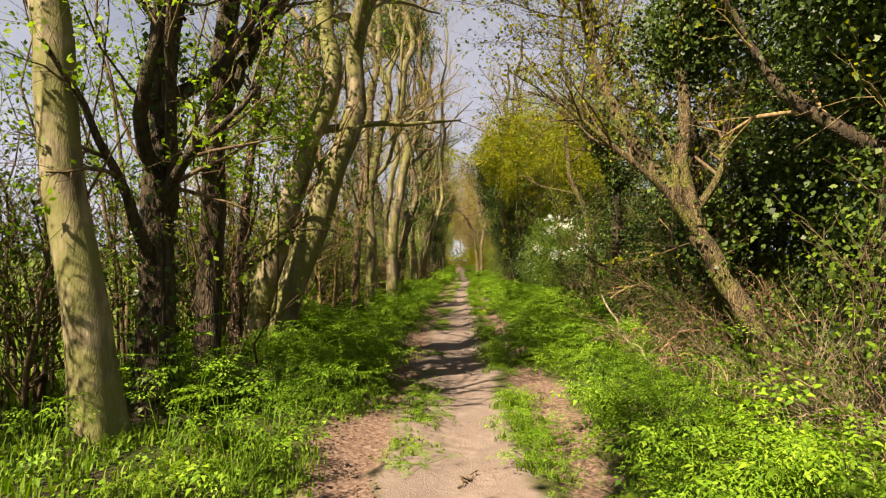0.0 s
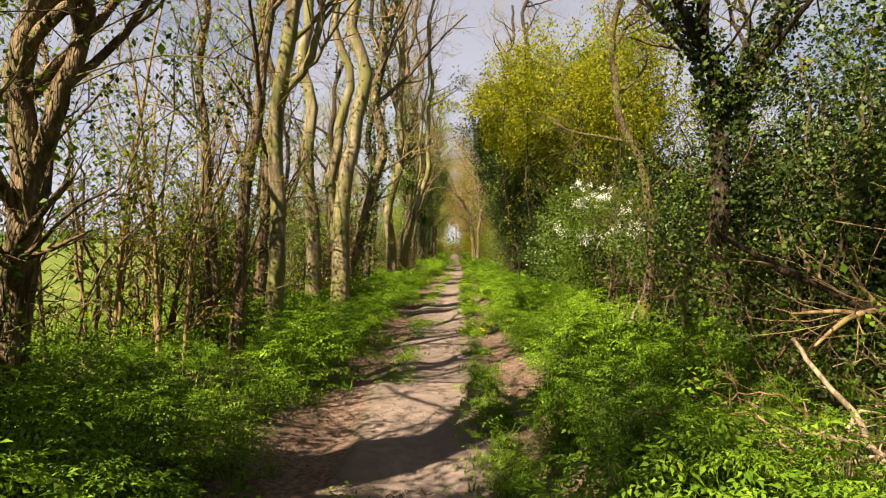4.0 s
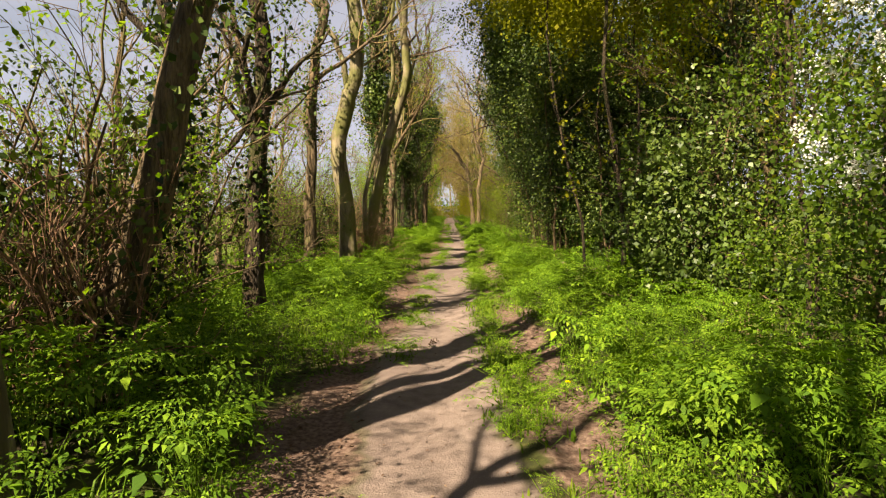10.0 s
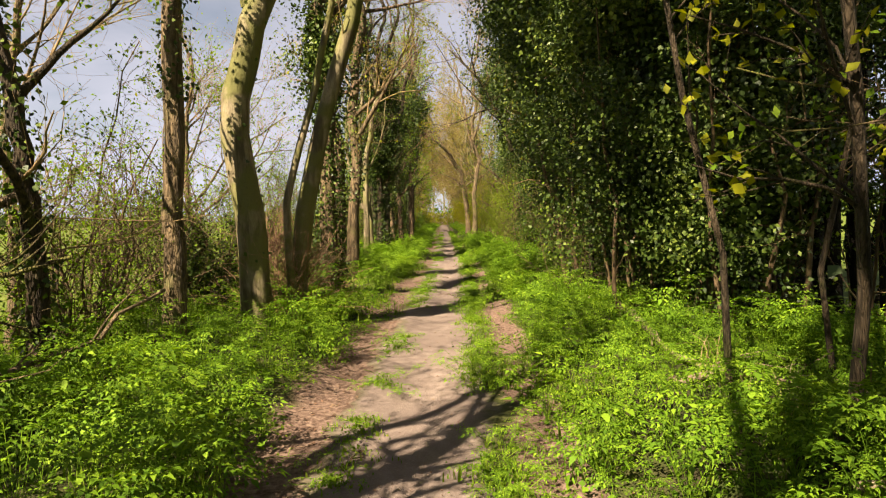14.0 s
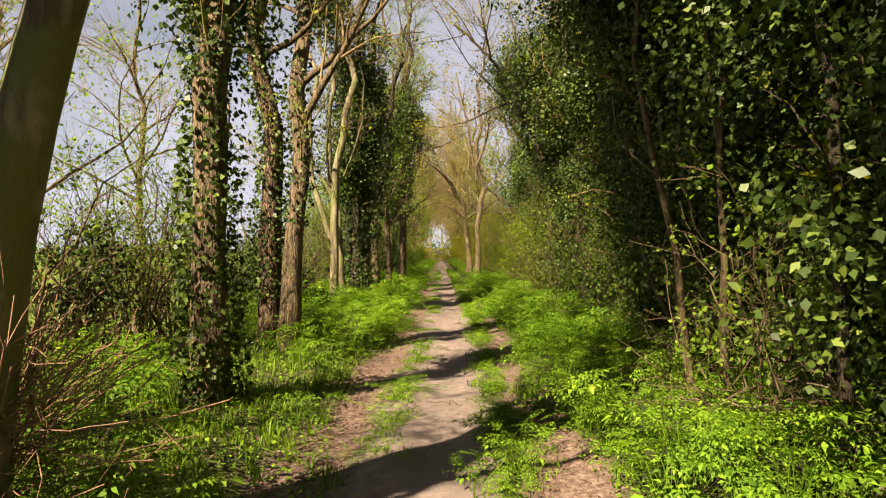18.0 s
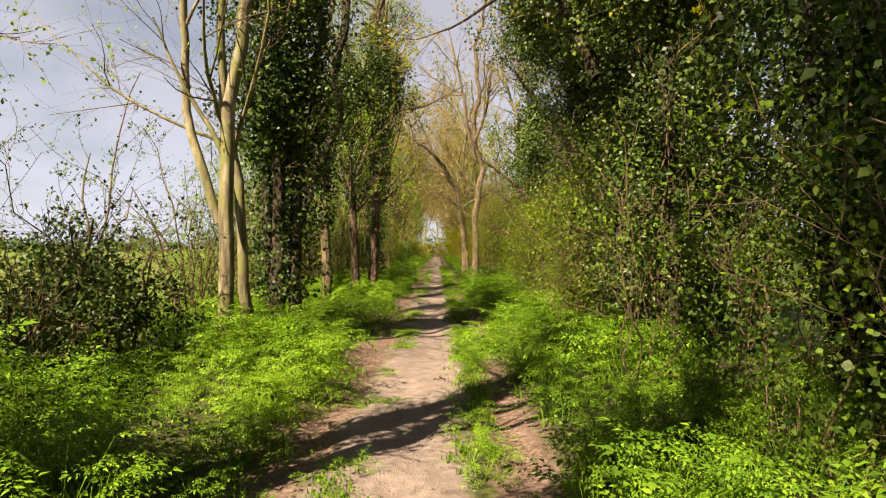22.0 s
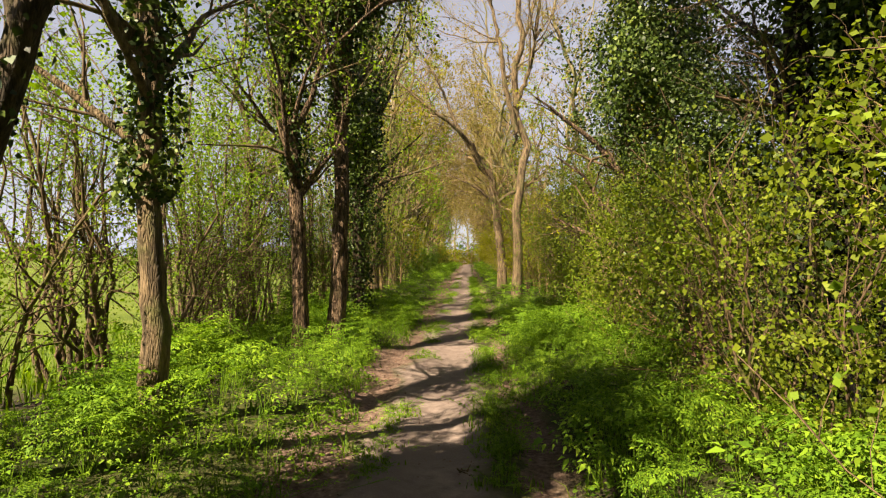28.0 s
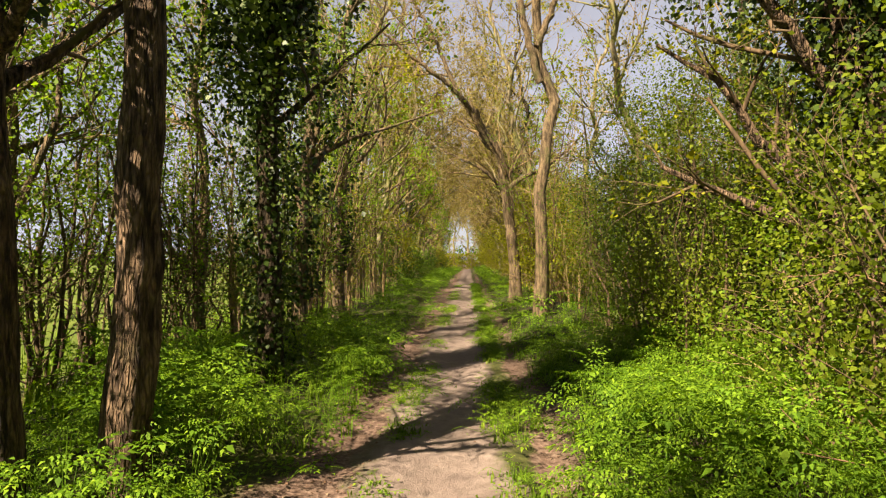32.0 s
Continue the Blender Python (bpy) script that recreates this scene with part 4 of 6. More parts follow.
tree("ivy_clad_tree", "broad dark tree hung with curtains of ivy", [(up(3.1, 28.6, (0, 0, 1.5), (-0.2, 0, 3), (-0.5, 0, 8)), 0.2, 0.08)],
     BARK_DARK, TWIG_TAN, GOLD, 57, limbs=10, lo=0.3, limb_len=3.0, ivy=3500, ivy_thick=0.5, ivy_size=0.043, ivy_bare=0.12, leaf_n=3,
     heads=[((2.6, 28.6, 4.9), (1.2, 1.6, 2.0), 170), ((2.4, 27.2, 3.9), (1.2, 1.6, 1.2), 150), ((1.75, 29.6, 5.7), (1.35, 1.9, 1.35), 190)])
tree("ivy_clad_tree", "ivy-loaded trunk standing deep in shade", [(up(3.0, 32.2, (-0.2, 0, 1.5), (-0.5, 0, 3), (-0.6, 0, 8)), 0.2, 0.08)],
     BARK_DARK, TWIG_TAN, GOLD, 58, limbs=10, lo=0.3, limb_len=3.0, ivy=3500, ivy_thick=0.5, ivy_size=0.043, ivy_bare=0.1, leaf_n=3,
     heads=[((2.6, 32.4, 5.0), (1.3, 1.7, 2.0), 170), ((1.95, 32.6, 5.7), (1.2, 1.7, 1.3), 110)])
tree("ivy_clad_tree", "dark trunk with long limbs arching over the track", [(up(3.0, 36.6, (0, 0, 1.5), (-0.05, 0, 2.6), (-0.2, 0, 4.0), (-0.3, 0.2, 8)), 0.09, 0.05)],
     BARK_DARK, TWIG_TAN, GOLD, 59, limbs=12, lo=0.35, limb_len=3.0, branches=7, ivy=1500, ivy_thick=0.3, ivy_size=0.043, ivy_bare=0.1, leaf_n=6, heads=[((2.9, 36.6, 4.4), (0.9, 1.0, 1.2), 60)],
     arms=[([(2.2, 36.6, 3.2), (1.8, 37.0, 4.4), (1.3, 37.4, 5.4), (0.5, 38, 6.4)], 0.06, 0.02)])
# the second head, out over the verge, is added to shade these trunks
tree("dark_conifer", "straight dark trunk of a tall evergreen", [(up(3.8, 43.5, (0, 0, 2), (0.02, 0, 4), (0.02, 0, 10)), 0.15, 0.09)],
     BARK_SHADED, TWIG_BROWN, IVY, 60, bend=0.1, heads=[((3.9, 43.7, 5.4), (1.0, 0.9, 2.0), 120), ((2.7, 41.4, 6.3), (1.5, 2.1, 1.4), 190)], limbs=5, lo=0.25, limb_len=1.6, ivy=2500, ivy_thick=0.3, ivy_size=0.043, leaf_n=4, group="evergreens by the bank")
# here too the second head is an added crown that blocks the sun
tree("dark_conifer", "second straight dark trunk of the evergreens", [(up(4.35, 43.75, (0, 0, 2), (0.02, 0, 4), (0.02, 0, 10)), 0.14, 0.08)],
     BARK_SHADED, TWIG_BROWN, IVY, 61, bend=0.1, heads=[((4.6, 43.2, 4.6), (0.9, 0.9, 2.4), 120), ((3.3, 44.9, 6.8), (1.6, 1.8, 1.5), 150)], limbs=5, lo=0.25, limb_len=1.6, ivy=2000, ivy_thick=0.3, ivy_size=0.043, leaf_n=4, group="evergreens by the bank")
tree("hedge_tree", "brown twisted trunk in tangled undergrowth", [(up(3.75, 47.6, (-0.05, 0, 0.8), (-0.2, 0, 1.8), (-0.3, 0, 3.2), (-0.6, 0, 7)), 0.16, 0.05)],
     BARK_ROUGH, TWIG_BROWN, GOLD, 62, limbs=12, lo=0.2, limb_len=2.4, ivy=2000, ivy_thick=0.4, ivy_bare=0.25, leaf_n=4, heads=[((3.6, 47.4, 4.5), (1.3, 1.7, 1.9), 170)])
tree("pale_tree", "tall pale trunk with bare limbs spreading over the track", [(up(2.15, 56.0, (0, 0, 1.5), (0, 0, 3), (0.05, 0, 5), (-0.1, 0, 8), (0.2, 0, 12)), 0.16, 0.05)],
     BARK_GREY, TWIG_TAN, BUD, 63, limbs=12, lo=0.4, limb_len=3.4, branches=7, leaf_n=2,
     arms=[([(2.15, 56, 5.2), (1.8, 56, 6.6), (1.6, 56.2, 8.2), (1.0, 56.4, 11)], 0.09, 0.03), ([(2.1, 56, 6.0), (2.6, 56, 7.4), (2.9, 56, 9.5)], 0.08, 0.03)])
tree("pale_tree", "tree with a great bare limb reaching across the sky", [(up(1.95, 60.5, (-0.05, 0, 1.5), (-0.3, 0, 3), (-0.8, 0, 4.7), (-1.2, -0.4, 5.6)), 0.19, 0.11)],
     BARK_GREY, TWIG_TAN, BUD, 64, limbs=10, lo=0.5, limb_len=3.0, branches=7, leaf_n=2, lift=0.02,
     arms=[([(0.75, 60.1, 5.6), (0.1, 59.6, 6.2), (-0.9, 59.2, 6.9), (-2.2, 59, 8.0)], 0.09, 0.02), ([(0.9, 60.3, 5.2), (0.1, 60, 6.6), (-0.5, 60, 8.0), (-1.6, 60, 9.8)], 0.08, 0.02)])

# ---- shrubs and undergrowth, east side ----
shrub("ivy_bush", "black-green ivy and holly under the big tree", (4.3, 5.6, 2.6), (1.5, 2.0, 2.8), 70, IVY, 150, 45, 0.08, 0.45)
shrub("bramble", "dry brown bramble tangle at the foot of the big tree", (2.9, 4.4, 0.3), (0.8, 1.7, 0.42), 146, HAW, 26, 22, 0.05, 0.3, stems=22, stem_r=0.007, twigs_n=9, twig=DEAD_WOOD, heart=0.0)
shrub("bramble", "brown bramble stems behind the brushwood", (3.1, 8.6, 0.4), (0.8, 1.5, 0.5), 147, HAW, 24, 22, 0.05, 0.3, stems=22, stem_r=0.007, twigs_n=9, twig=TWIG_BROWN, heart=0.4)
shrub("bramble", "low tangle of brambles and ivy in the shade", (4.3, 8.2, 0.5), (1.6, 2.2, 0.8), 71, HAW, 70, 30, 0.055, 0.35, twig=RED_STEM)
shrub("holly_bush", "dark leafy bush at the wood's edge", (4.6, 11.6, 1.5), (1.5, 1.6, 2.0), 72, IVY, 110, 40, 0.075, 0.45)
shrub("elder_bush", "low fresh green elder shoots", (3.0, 12.2, 0.5), (1.0, 1.2, 0.7), 73, HAW, 45, 30, 0.06, 0.3)
shrub("golden_bush", "rounded bush of golden-green young leaves", (2.9, 23.9, 5.5), (2.4, 2.3, 2.0), 74, GOLD, 430, 40, 0.10, 0.36, stems=4, stem_r=0.035, shell=0.5, twig=BARK_DARK, twigs_n=16, heart=0.25)
shrub("golden_bush", "tall golden-leaved bush with bare brown stems", (4.0, 20.4, 5.0), (1.7, 1.9, 1.6), 143, GOLD, 230, 34, 0.09, 0.36, stems=6, stem_r=0.03, shell=0.45, twig=BARK_DARK, twigs_n=16)
shrub("golden_bush", "golden-green bush arching towards the track", (2.1, 27.2, 6.3), (1.6, 2.1, 1.6), 75, GOLD, 220, 38, 0.10, 0.36, stems=2, stem_r=0.03, shell=0.5, twig=BARK_DARK, twigs_n=16, heart=0.25)
shrub("hawthorn", "hawthorn in white blossom on the bank", (3.45, 18.8, 1.45), (1.4, 1.75, 1.35), 76, HAW, 210, 40, 0.055, 0.34, blossom=150,
      blossom_box=((2.2, 17.9, 1.5), (4.3, 19.5, 2.7)), twigs_n=9)
shrub("ivy_bush", "deep green ivy bush below the hawthorn", (4.2, 15.6, 1.3), (1.3, 1.3, 1.5), 77, IVY, 100, 42, 0.075, 0.42)
shrub("holly_bush", "dark holly thicket overhanging the verge", (2.75, 26.9, 2.3), (1.15, 1.6, 2.3), 78, IVY, 190, 46, 0.07, 0.4)
shrub("ivy_bush", "light-leaved ivy scrambling over a stub", (2.7, 21.5, 1.3), (0.52, 0.55, 1.15), 79, IVY_LIGHT, 130, 44, 0.08, 0.34, heart=3.0)
shrub("ivy_bush", "black-green ivy round a dark hollow", (3.3, 26.0, 2.2), (1.3, 1.1, 2.3), 142, IVY, 220, 46, 0.07, 0.42, heart=3.5)
shrub("ivy_bush", "wall of glossy ivy leaning over the bank", (3.1, 27.6, 2.6), (1.35, 2.0, 2.9), 80, IVY, 330, 48, 0.07, 0.5)
shrub("ivy_bush", "tall dark ivy thicket", (3.3, 31.0, 2.8), (1.4, 2.2, 3.2), 81, IVY, 360, 48, 0.075, 0.5)
shrub("ivy_bush", "dense evergreen thicket with hanging shoots", (3.7, 33.9, 2.7), (1.2, 1.4, 2.5), 82, IVY, 200, 44, 0.075, 0.5, heart=1.2)
shrub("ivy_bush", "dark ivy climbing through the bank thicket", (4.7, 13.9, 1.9), (1.2, 1.5, 2.1), 140, IVY, 170, 42, 0.075, 0.42)
shrub("ivy_bush", "overhanging head of ivy above a dark hollow", (3.0, 30.2, 4.6), (1.7, 2.4, 1.5), 141, IVY, 240, 46, 0.07, 0.45)
shrub("blackthorn", "twiggy brown undergrowth along the bank", (2.75, 29.0, 0.6), (0.7, 2.0, 0.75), 83, HAW, 70, 30, 0.04, 0.3, stems=12, stem_r=0.008, twig=TWIG_BROWN)
shrub("blackthorn", "dry twiggy thicket with small new leaves", (2.75, 33.5, 0.9), (0.8, 2.4, 1.0), 84, HAW, 130, 34, 0.04, 0.35, stems=14, stem_r=0.008, twig=TWIG_BROWN)
shrub("privet_bush", "small-leaved green shrub screening the wood", (2.95, 39.4, 1.7), (0.75, 1.3, 1.5), 85, LIME, 190, 40, 0.055, 0.36, stems=14, stem_r=0.016, twigs_n=9, heart=0.5)
shrub("ivy_bush", "dark column of ivy over a dead stub", (2.95, 37.1, 2.1), (0.75, 0.95, 2.1), 149, IVY, 170, 44, 0.07, 0.4)
shrub("ivy_bush", "shaded ivy beneath the arching tree", (3.9, 38.6, 1.3), (1.0, 1.6, 1.4), 86, IVY, 110, 42, 0.075, 0.42)
shrub("hazel_bush", "yellow-green hazel leaning to the light", (2.95, 42.0, 1.3), (0.85, 1.6, 1.3), 87, LIME, 190, 40, 0.05, 0.38, heart=0.5, stems=16, stem_r=0.016, twig=TWIG_BROWN)
shrub("hazel_bush", "sunlit yellow-green hazel leaning over the verge", (2.95, 46.0, 1.3), (0.6, 1.3, 1.25), 144, LIME, 190, 40, 0.05, 0.38, stems=14, stem_r=0.016, twig=TWIG_BROWN, heart=0.5)
shrub("hazel_bush", "yellow-green hazel with tan stems", (3.0, 49.6, 1.8), (0.7, 1.2, 1.6), 145, LIME, 190, 40, 0.05, 0.4, stems=14, stem_r=0.016, twig=TWIG_BROWN, heart=0.5)
shrub("bramble", "bramble and ivy bank", (3.2, 44.6, 0.7), (0.9, 1.7, 0.8), 88, HAW, 80, 34, 0.05, 0.35, twig=RED_STEM, heart=3.0)
shrub("hazel_bush", "bright young hazel at the track's edge", (3.3, 47.4, 1.0), (0.85, 1.0, 0.9), 89, SPRING, 90, 36, 0.045, 0.36, twig=TWIG_TAN)
shrub("hazel_bush", "yellow-green thicket of young hazel and maple", (3.25, 50.6, 1.8), (0.95, 1.6, 1.8), 90, LIME, 200, 40, 0.042, 0.48, stems=16, stem_r=0.016, twig=TWIG_BROWN)
shrub("hazel_bush", "pale golden hazel undergrowth beside the track", (3.2, 54.2, 1.6), (0.9, 1.6, 1.6), 91, LIME, 170, 38, 0.042, 0.48, stems=16, stem_r=0.016, twig=TWIG_BROWN)
shrub("privet_bush", "dense small-leaved bush on the east bank", (3.5, 52.6, 2.1), (1.2, 1.6, 2.1), 93, HAW, 230, 40, 0.045, 0.45, stems=9, stem_r=0.02, heart=2.6)
shrub("ivy_bush", "dark tangle of ivy crowding the bank", (3.75, 45.6, 2.4), (0.95, 1.7, 2.1), 94, IVY, 200, 40, 0.06, 0.45, stems=9, stem_r=0.02)
shrub("privet_bush", "dark leafy shrub in the tangled bank", (4.2, 48.2, 1.8), (1.0, 1.3, 1.8), 95, IVY, 140, 40, 0.06, 0.42, stems=12, stem_r=0.02)
shrub("privet_bush", "tangled twiggy green shrub on the bank", (4.3, 49.5, 1.9), (1.2, 1.8, 1.9), 92, HAW, 170, 40, 0.045, 0.45, stems=12, heart=2.6)

for i, (x, y, z, h) in enumerate(((2.65, 4.3, 1.2, 0.55), (2.2, 28.7, 1.1, 0.5), (2.5, 33.2, 1.7, 1.3), (2.35, 35.2, 1.5, 1.2), (2.6, 39.4, 1.2, 1.0), (2.7, 43.0, 1.0, 0.9))):
    shrub("maple_shoot", "thin shoot with bright yellow-green young leaves", (x, y, z), (0.5, 0.6, h), 130 + i, SPRING, 11, 18, 0.06, 0.3, stems=5, stem_r=0.008, twigs_n=5)

# dark evergreens that close the wood behind the bank
# the raised crowns at y 40.8 and 4.2 are added for their shade
for i, (x, y, z, rx, ry, rz) in enumerate(((5.3, 5.0, 4.8, 1.6, 3.0, 4.4), (5.4, 10.5, 3.6, 1.4, 2.6, 3.4), (5.4, 32.0, 4.4, 1.5, 2.2, 4.2), (5.3, 36.5, 4.4, 1.5, 2.4, 4.2), (5.0, 42.4, 4.6, 1.5, 3.2, 4.6), (4.6, 40.8, 6.4, 1.7, 2.6, 1.7), (5.2, 26.8, 5.9, 1.4, 1.6, 2.5), (6.4, 29.6, 4.4, 1.7, 2.4, 4.2), (4.4, 4.2, 6.6, 1.7, 2.4, 1.7))):
    shrub("yew_tree", "dense blackish evergreen behind the bank", (x, y, z), (rx, ry, rz), 96 + i, IVY, 300, 40, 0.10, 0.6, stems=8, stem_r=0.08, category="tree", twig=BARK_SHADED)

# ---- shrubs and undergrowth, west side ----
for i, (x, y, z, rx, ry, rz) in enumerate(((-4.0, 3.6, 1.4, 0.9, 1.2, 1.5), (-3.9, 5.8, 1.3, 0.8, 1.2, 1.4), (-3.8, 8.0, 1.2, 0.8, 1.2, 1.4), (-3.5, 9.6, 1.3, 0.7, 1.0, 1.4), (-3.3, 15.2, 0.9, 0.7, 1.2, 1.0))):
    shrub("blackthorn", "dark twiggy thorn thicket between trunks and field", (x, y, z), (rx, ry, rz), 120 + i, HAW, 40, 26, 0.055, 0.4, stems=22, stem_r=0.022, twigs_n=9, twig=TWIG_BROWN)
for i, (x, y, z, rx, ry, rz) in enumerate(((-3.4, 21.9, 1.5, 0.9, 1.1, 1.7), (-3.8, 24.2, 1.4, 0.9, 1.2, 1.5), (-3.3, 25.6, 1.0, 0.6, 1.0, 1.1), (-3.9, 28.6, 1.0, 0.9, 1.2, 1.1), (-3.4, 32.6, 1.1, 0.7, 1.2, 1.2))):
    shrub("blackthorn", "tangle of bare brown thorn branches with a few young leaves", (x, y, z), (rx, ry, rz), 180 + i, SPRING if i > 1 else HAW, 34, 26, 0.05, 0.4, stems=13, stem_r=0.022, twigs_n=12, twig=TWIG_BROWN, heart=0.0)
shrub("maple_shoot", "young maple in fresh leaf among the trunks", (-2.45, 7.3, 2.75), (0.8, 1.7, 0.85), 148, SPRING, 60, 20, 0.085, 0.3, stems=6, stem_r=0.014, twigs_n=8, category="sapling")
shrub("ivy_bush", "low dark ivy bush beyond the slender stems", (-3.25, 36.7, 0.9), (1.0, 1.1, 0.85), 100, IVY, 90, 40, 0.075, 0.35)
shrub("holly_bush", "dark bush between trunks", (-3.0, 35.2, 0.6), (0.6, 0.9, 0.6), 101, IVY, 40, 36, 0.07, 0.3)
shrub("ivy_bush", "ivied stump at the field's edge", (-3.6, 31.2, 0.7), (0.4, 0.45, 0.8), 102, IVY, 36, 36, 0.075, 0.25)
shrub("red_shoots", "bundle of reddish shoots round the leaning trunk", (-1.75, 27.3, 0.5), (0.4, 0.35, 0.6), 103, HAW, 0, 0, 0.04, 0.2, stems=34, stem_r=0.012, twig=RED_STEM)
shrub("red_shoots", "bundle of reddish upright shoots round the ivied trunk", (-2.1, 18.2, 0.8), (0.45, 0.5, 0.9), 108, HAW, 0, 0, 0.04, 0.2, stems=28, stem_r=0.014, twigs_n=2, twig=RED_STEM)
shrub("hawthorn", "thin hawthorn with young leaves in the hedge", (-3.4, 44.3, 1.8), (1.2, 1.5, 1.7), 104, SPRING, 80, 30, 0.045, 0.45, stems=14, twigs_n=9)
shrub("hawthorn", "spreading branchy thorn overhanging the field", (-3.5, 48.0, 2.3), (1.5, 1.9, 2.0), 105, SPRING, 110, 28, 0.045, 0.5, stems=16, twigs_n=10)
shrub("ivy_bush", "ivy smothering the hedge foot", (-2.9, 18.9, 1.0), (0.6, 0.9, 1.2), 106, IVY, 60, 36, 0.065, 0.3, stems=16)
shrub("ivy_bush", "ivied hedge behind the leaning trunks", (-3.4, 28.4, 0.6), (0.5, 0.8, 0.6), 107, IVY, 60, 38, 0.07, 0.34, stems=10)


for i, (x, y, z, rx, ry, rz, leaf) in enumerate(((-3.6, 41.2, 1.5, 0.8, 1.2, 1.5, SPRING), (-3.2, 46.8, 1.2, 0.7, 1.0, 1.2, SPRING), (-3.9, 51.2, 2.0, 1.1, 1.6, 1.9, HAW), (-3.0, 53.0, 1.6, 0.7, 1.4, 1.5, SPRING), (-3.9, 33.2, 1.5, 0.8, 1.4, 1.5, SPRING), (-2.9, 50.2, 1.4, 0.6, 1.0, 1.3, HAW), (-3.5, 57.0, 2.0, 1.0, 1.8, 2.0, HAW))):
    shrub("hawthorn", "young-leaved thorn in the field hedge", (x, y, z), (rx, ry, rz), 150 + i, leaf, 60, 30, 0.05, 0.42, stems=10, stem_r=0.02, twigs_n=11, heart=0.35)

for i, (x, y, z, rx, ry, rz) in enumerate(((-3.7, 44.6, 3.0, 1.2, 1.5, 1.4), (-3.4, 47.0, 3.3, 1.1, 1.4, 1.5), (-4.0, 49.4, 2.6, 1.2, 1.4, 1.6))):
    shrub("hawthorn", "spreading thorn with a canopy of bright young leaves", (x, y, z), (rx, ry, rz), 210 + i, SPRING, 120, 26, 0.065, 0.4, stems=9, stem_r=0.035, shell=0.55, twigs_n=14, twig=BARK_GREY)
for i, (x, y, h) in enumerate(((-4.3, 22.6, 5.2), (-4.5, 26.2, 5.6), (-4.4, 30.4, 5.0), (-4.6, 34.2, 5.4), (-4.3, 11.5, 5.2))):
    tree("bare_thorn_tree", "twiggy thorn tree barely in leaf at the field's edge", [(up(x, y, (0.1, 0, 1.2), (0.0, 0.1, 2.6), (0.2, 0, h)), 0.07, 0.02)],
         BARK_GREY, TWIG_TAN, SPRING, 220 + i, limbs=8, lo=0.4, limb_len=2.0, branches=6, twigs=5, twig_len=0.8, leaf_n=3, shoots=10, tall=0, ang=0.9)
tree("thorn_tree", "spreading thorn tree in bright young leaf at the field's edge", [(up(-3.3, 47.6, (0.1, 0, 1.2), (0.2, 0, 2.4), (0.1, 0, 4), (0.3, 0.1, 6.2)), 0.08, 0.03)],
     BARK_GREY, TWIG_TAN, SPRING, 160, limbs=10, lo=0.45, limb_len=1.7, branches=6, leaf_n=11, leaf_size=0.06, shoots=12, tall=0)
tree("thorn_tree", "slender thorn tree with fresh yellow-green leaves", [(up(-2.9, 50.4, (0.05, 0, 1.2), (0.1, 0, 2.4), (0.1, 0, 4), (0.2, 0.1, 6.4)), 0.08, 0.03)],
     BARK_GREY, TWIG_TAN, SPRING, 162, limbs=11, lo=0.3, limb_len=1.7, branches=5, leaf_n=9, leaf_size=0.055, shoots=12, tall=0)

for i, (x, y, z, rx, ry, rz) in enumerate(((-2.75, 54.2, 2.4, 0.7, 1.2, 2.2), (-2.95, 57.6, 2.6, 0.8, 1.3, 2.4), (-2.65, 60.6, 2.8, 0.8, 1.3, 2.5))):
    shrub("hawthorn", "tall thorn in bright spring leaf beside the track", (x, y, z), (rx, ry, rz), 190 + i, SPRING, 120, 30, 0.06, 0.42, stems=8, stem_r=0.02, twigs_n=7)

HEDGES = [
    shrub("hedge_bush", "dense dark hedge bush behind the bank", (5.3, 2.0, 2.2), (1.1, 1.7, 2.3), 170, IVY, 150, 34, 0.085, 0.5, stems=8, stem_r=0.03),
    shrub("hedge_bush", "dense green hedge bush behind the bank", (5.3, 15.0, 2.0), (1.1, 1.7, 2.1), 171, HAW, 150, 34, 0.07, 0.5, stems=8, stem_r=0.03, heart=1.6),
]
hrng = random.Random(9)
for y, k in ((8.0, 0), (13.0, 1), (17.6, 1), (20.0, 0), (22.4, 1), (31.5, 0), (34.0, 1), (36.6, 0), (39.4, 1), (45.6, 0), (48.0, 1), (50.6, 0), (53.2, 1), (55.8, 0), (58.4, 1), (61.0, 0)):
    copy_thing(HEDGES[k], Matrix.Translation((5.4 + hrng.uniform(-0.3, 0.3), y, -0.1)) @ pose(0, 0, 0, 0, 0, hrng.uniform(0, 360)) @ Matrix.Scale(hrng.uniform(0.9, 1.2), 4))


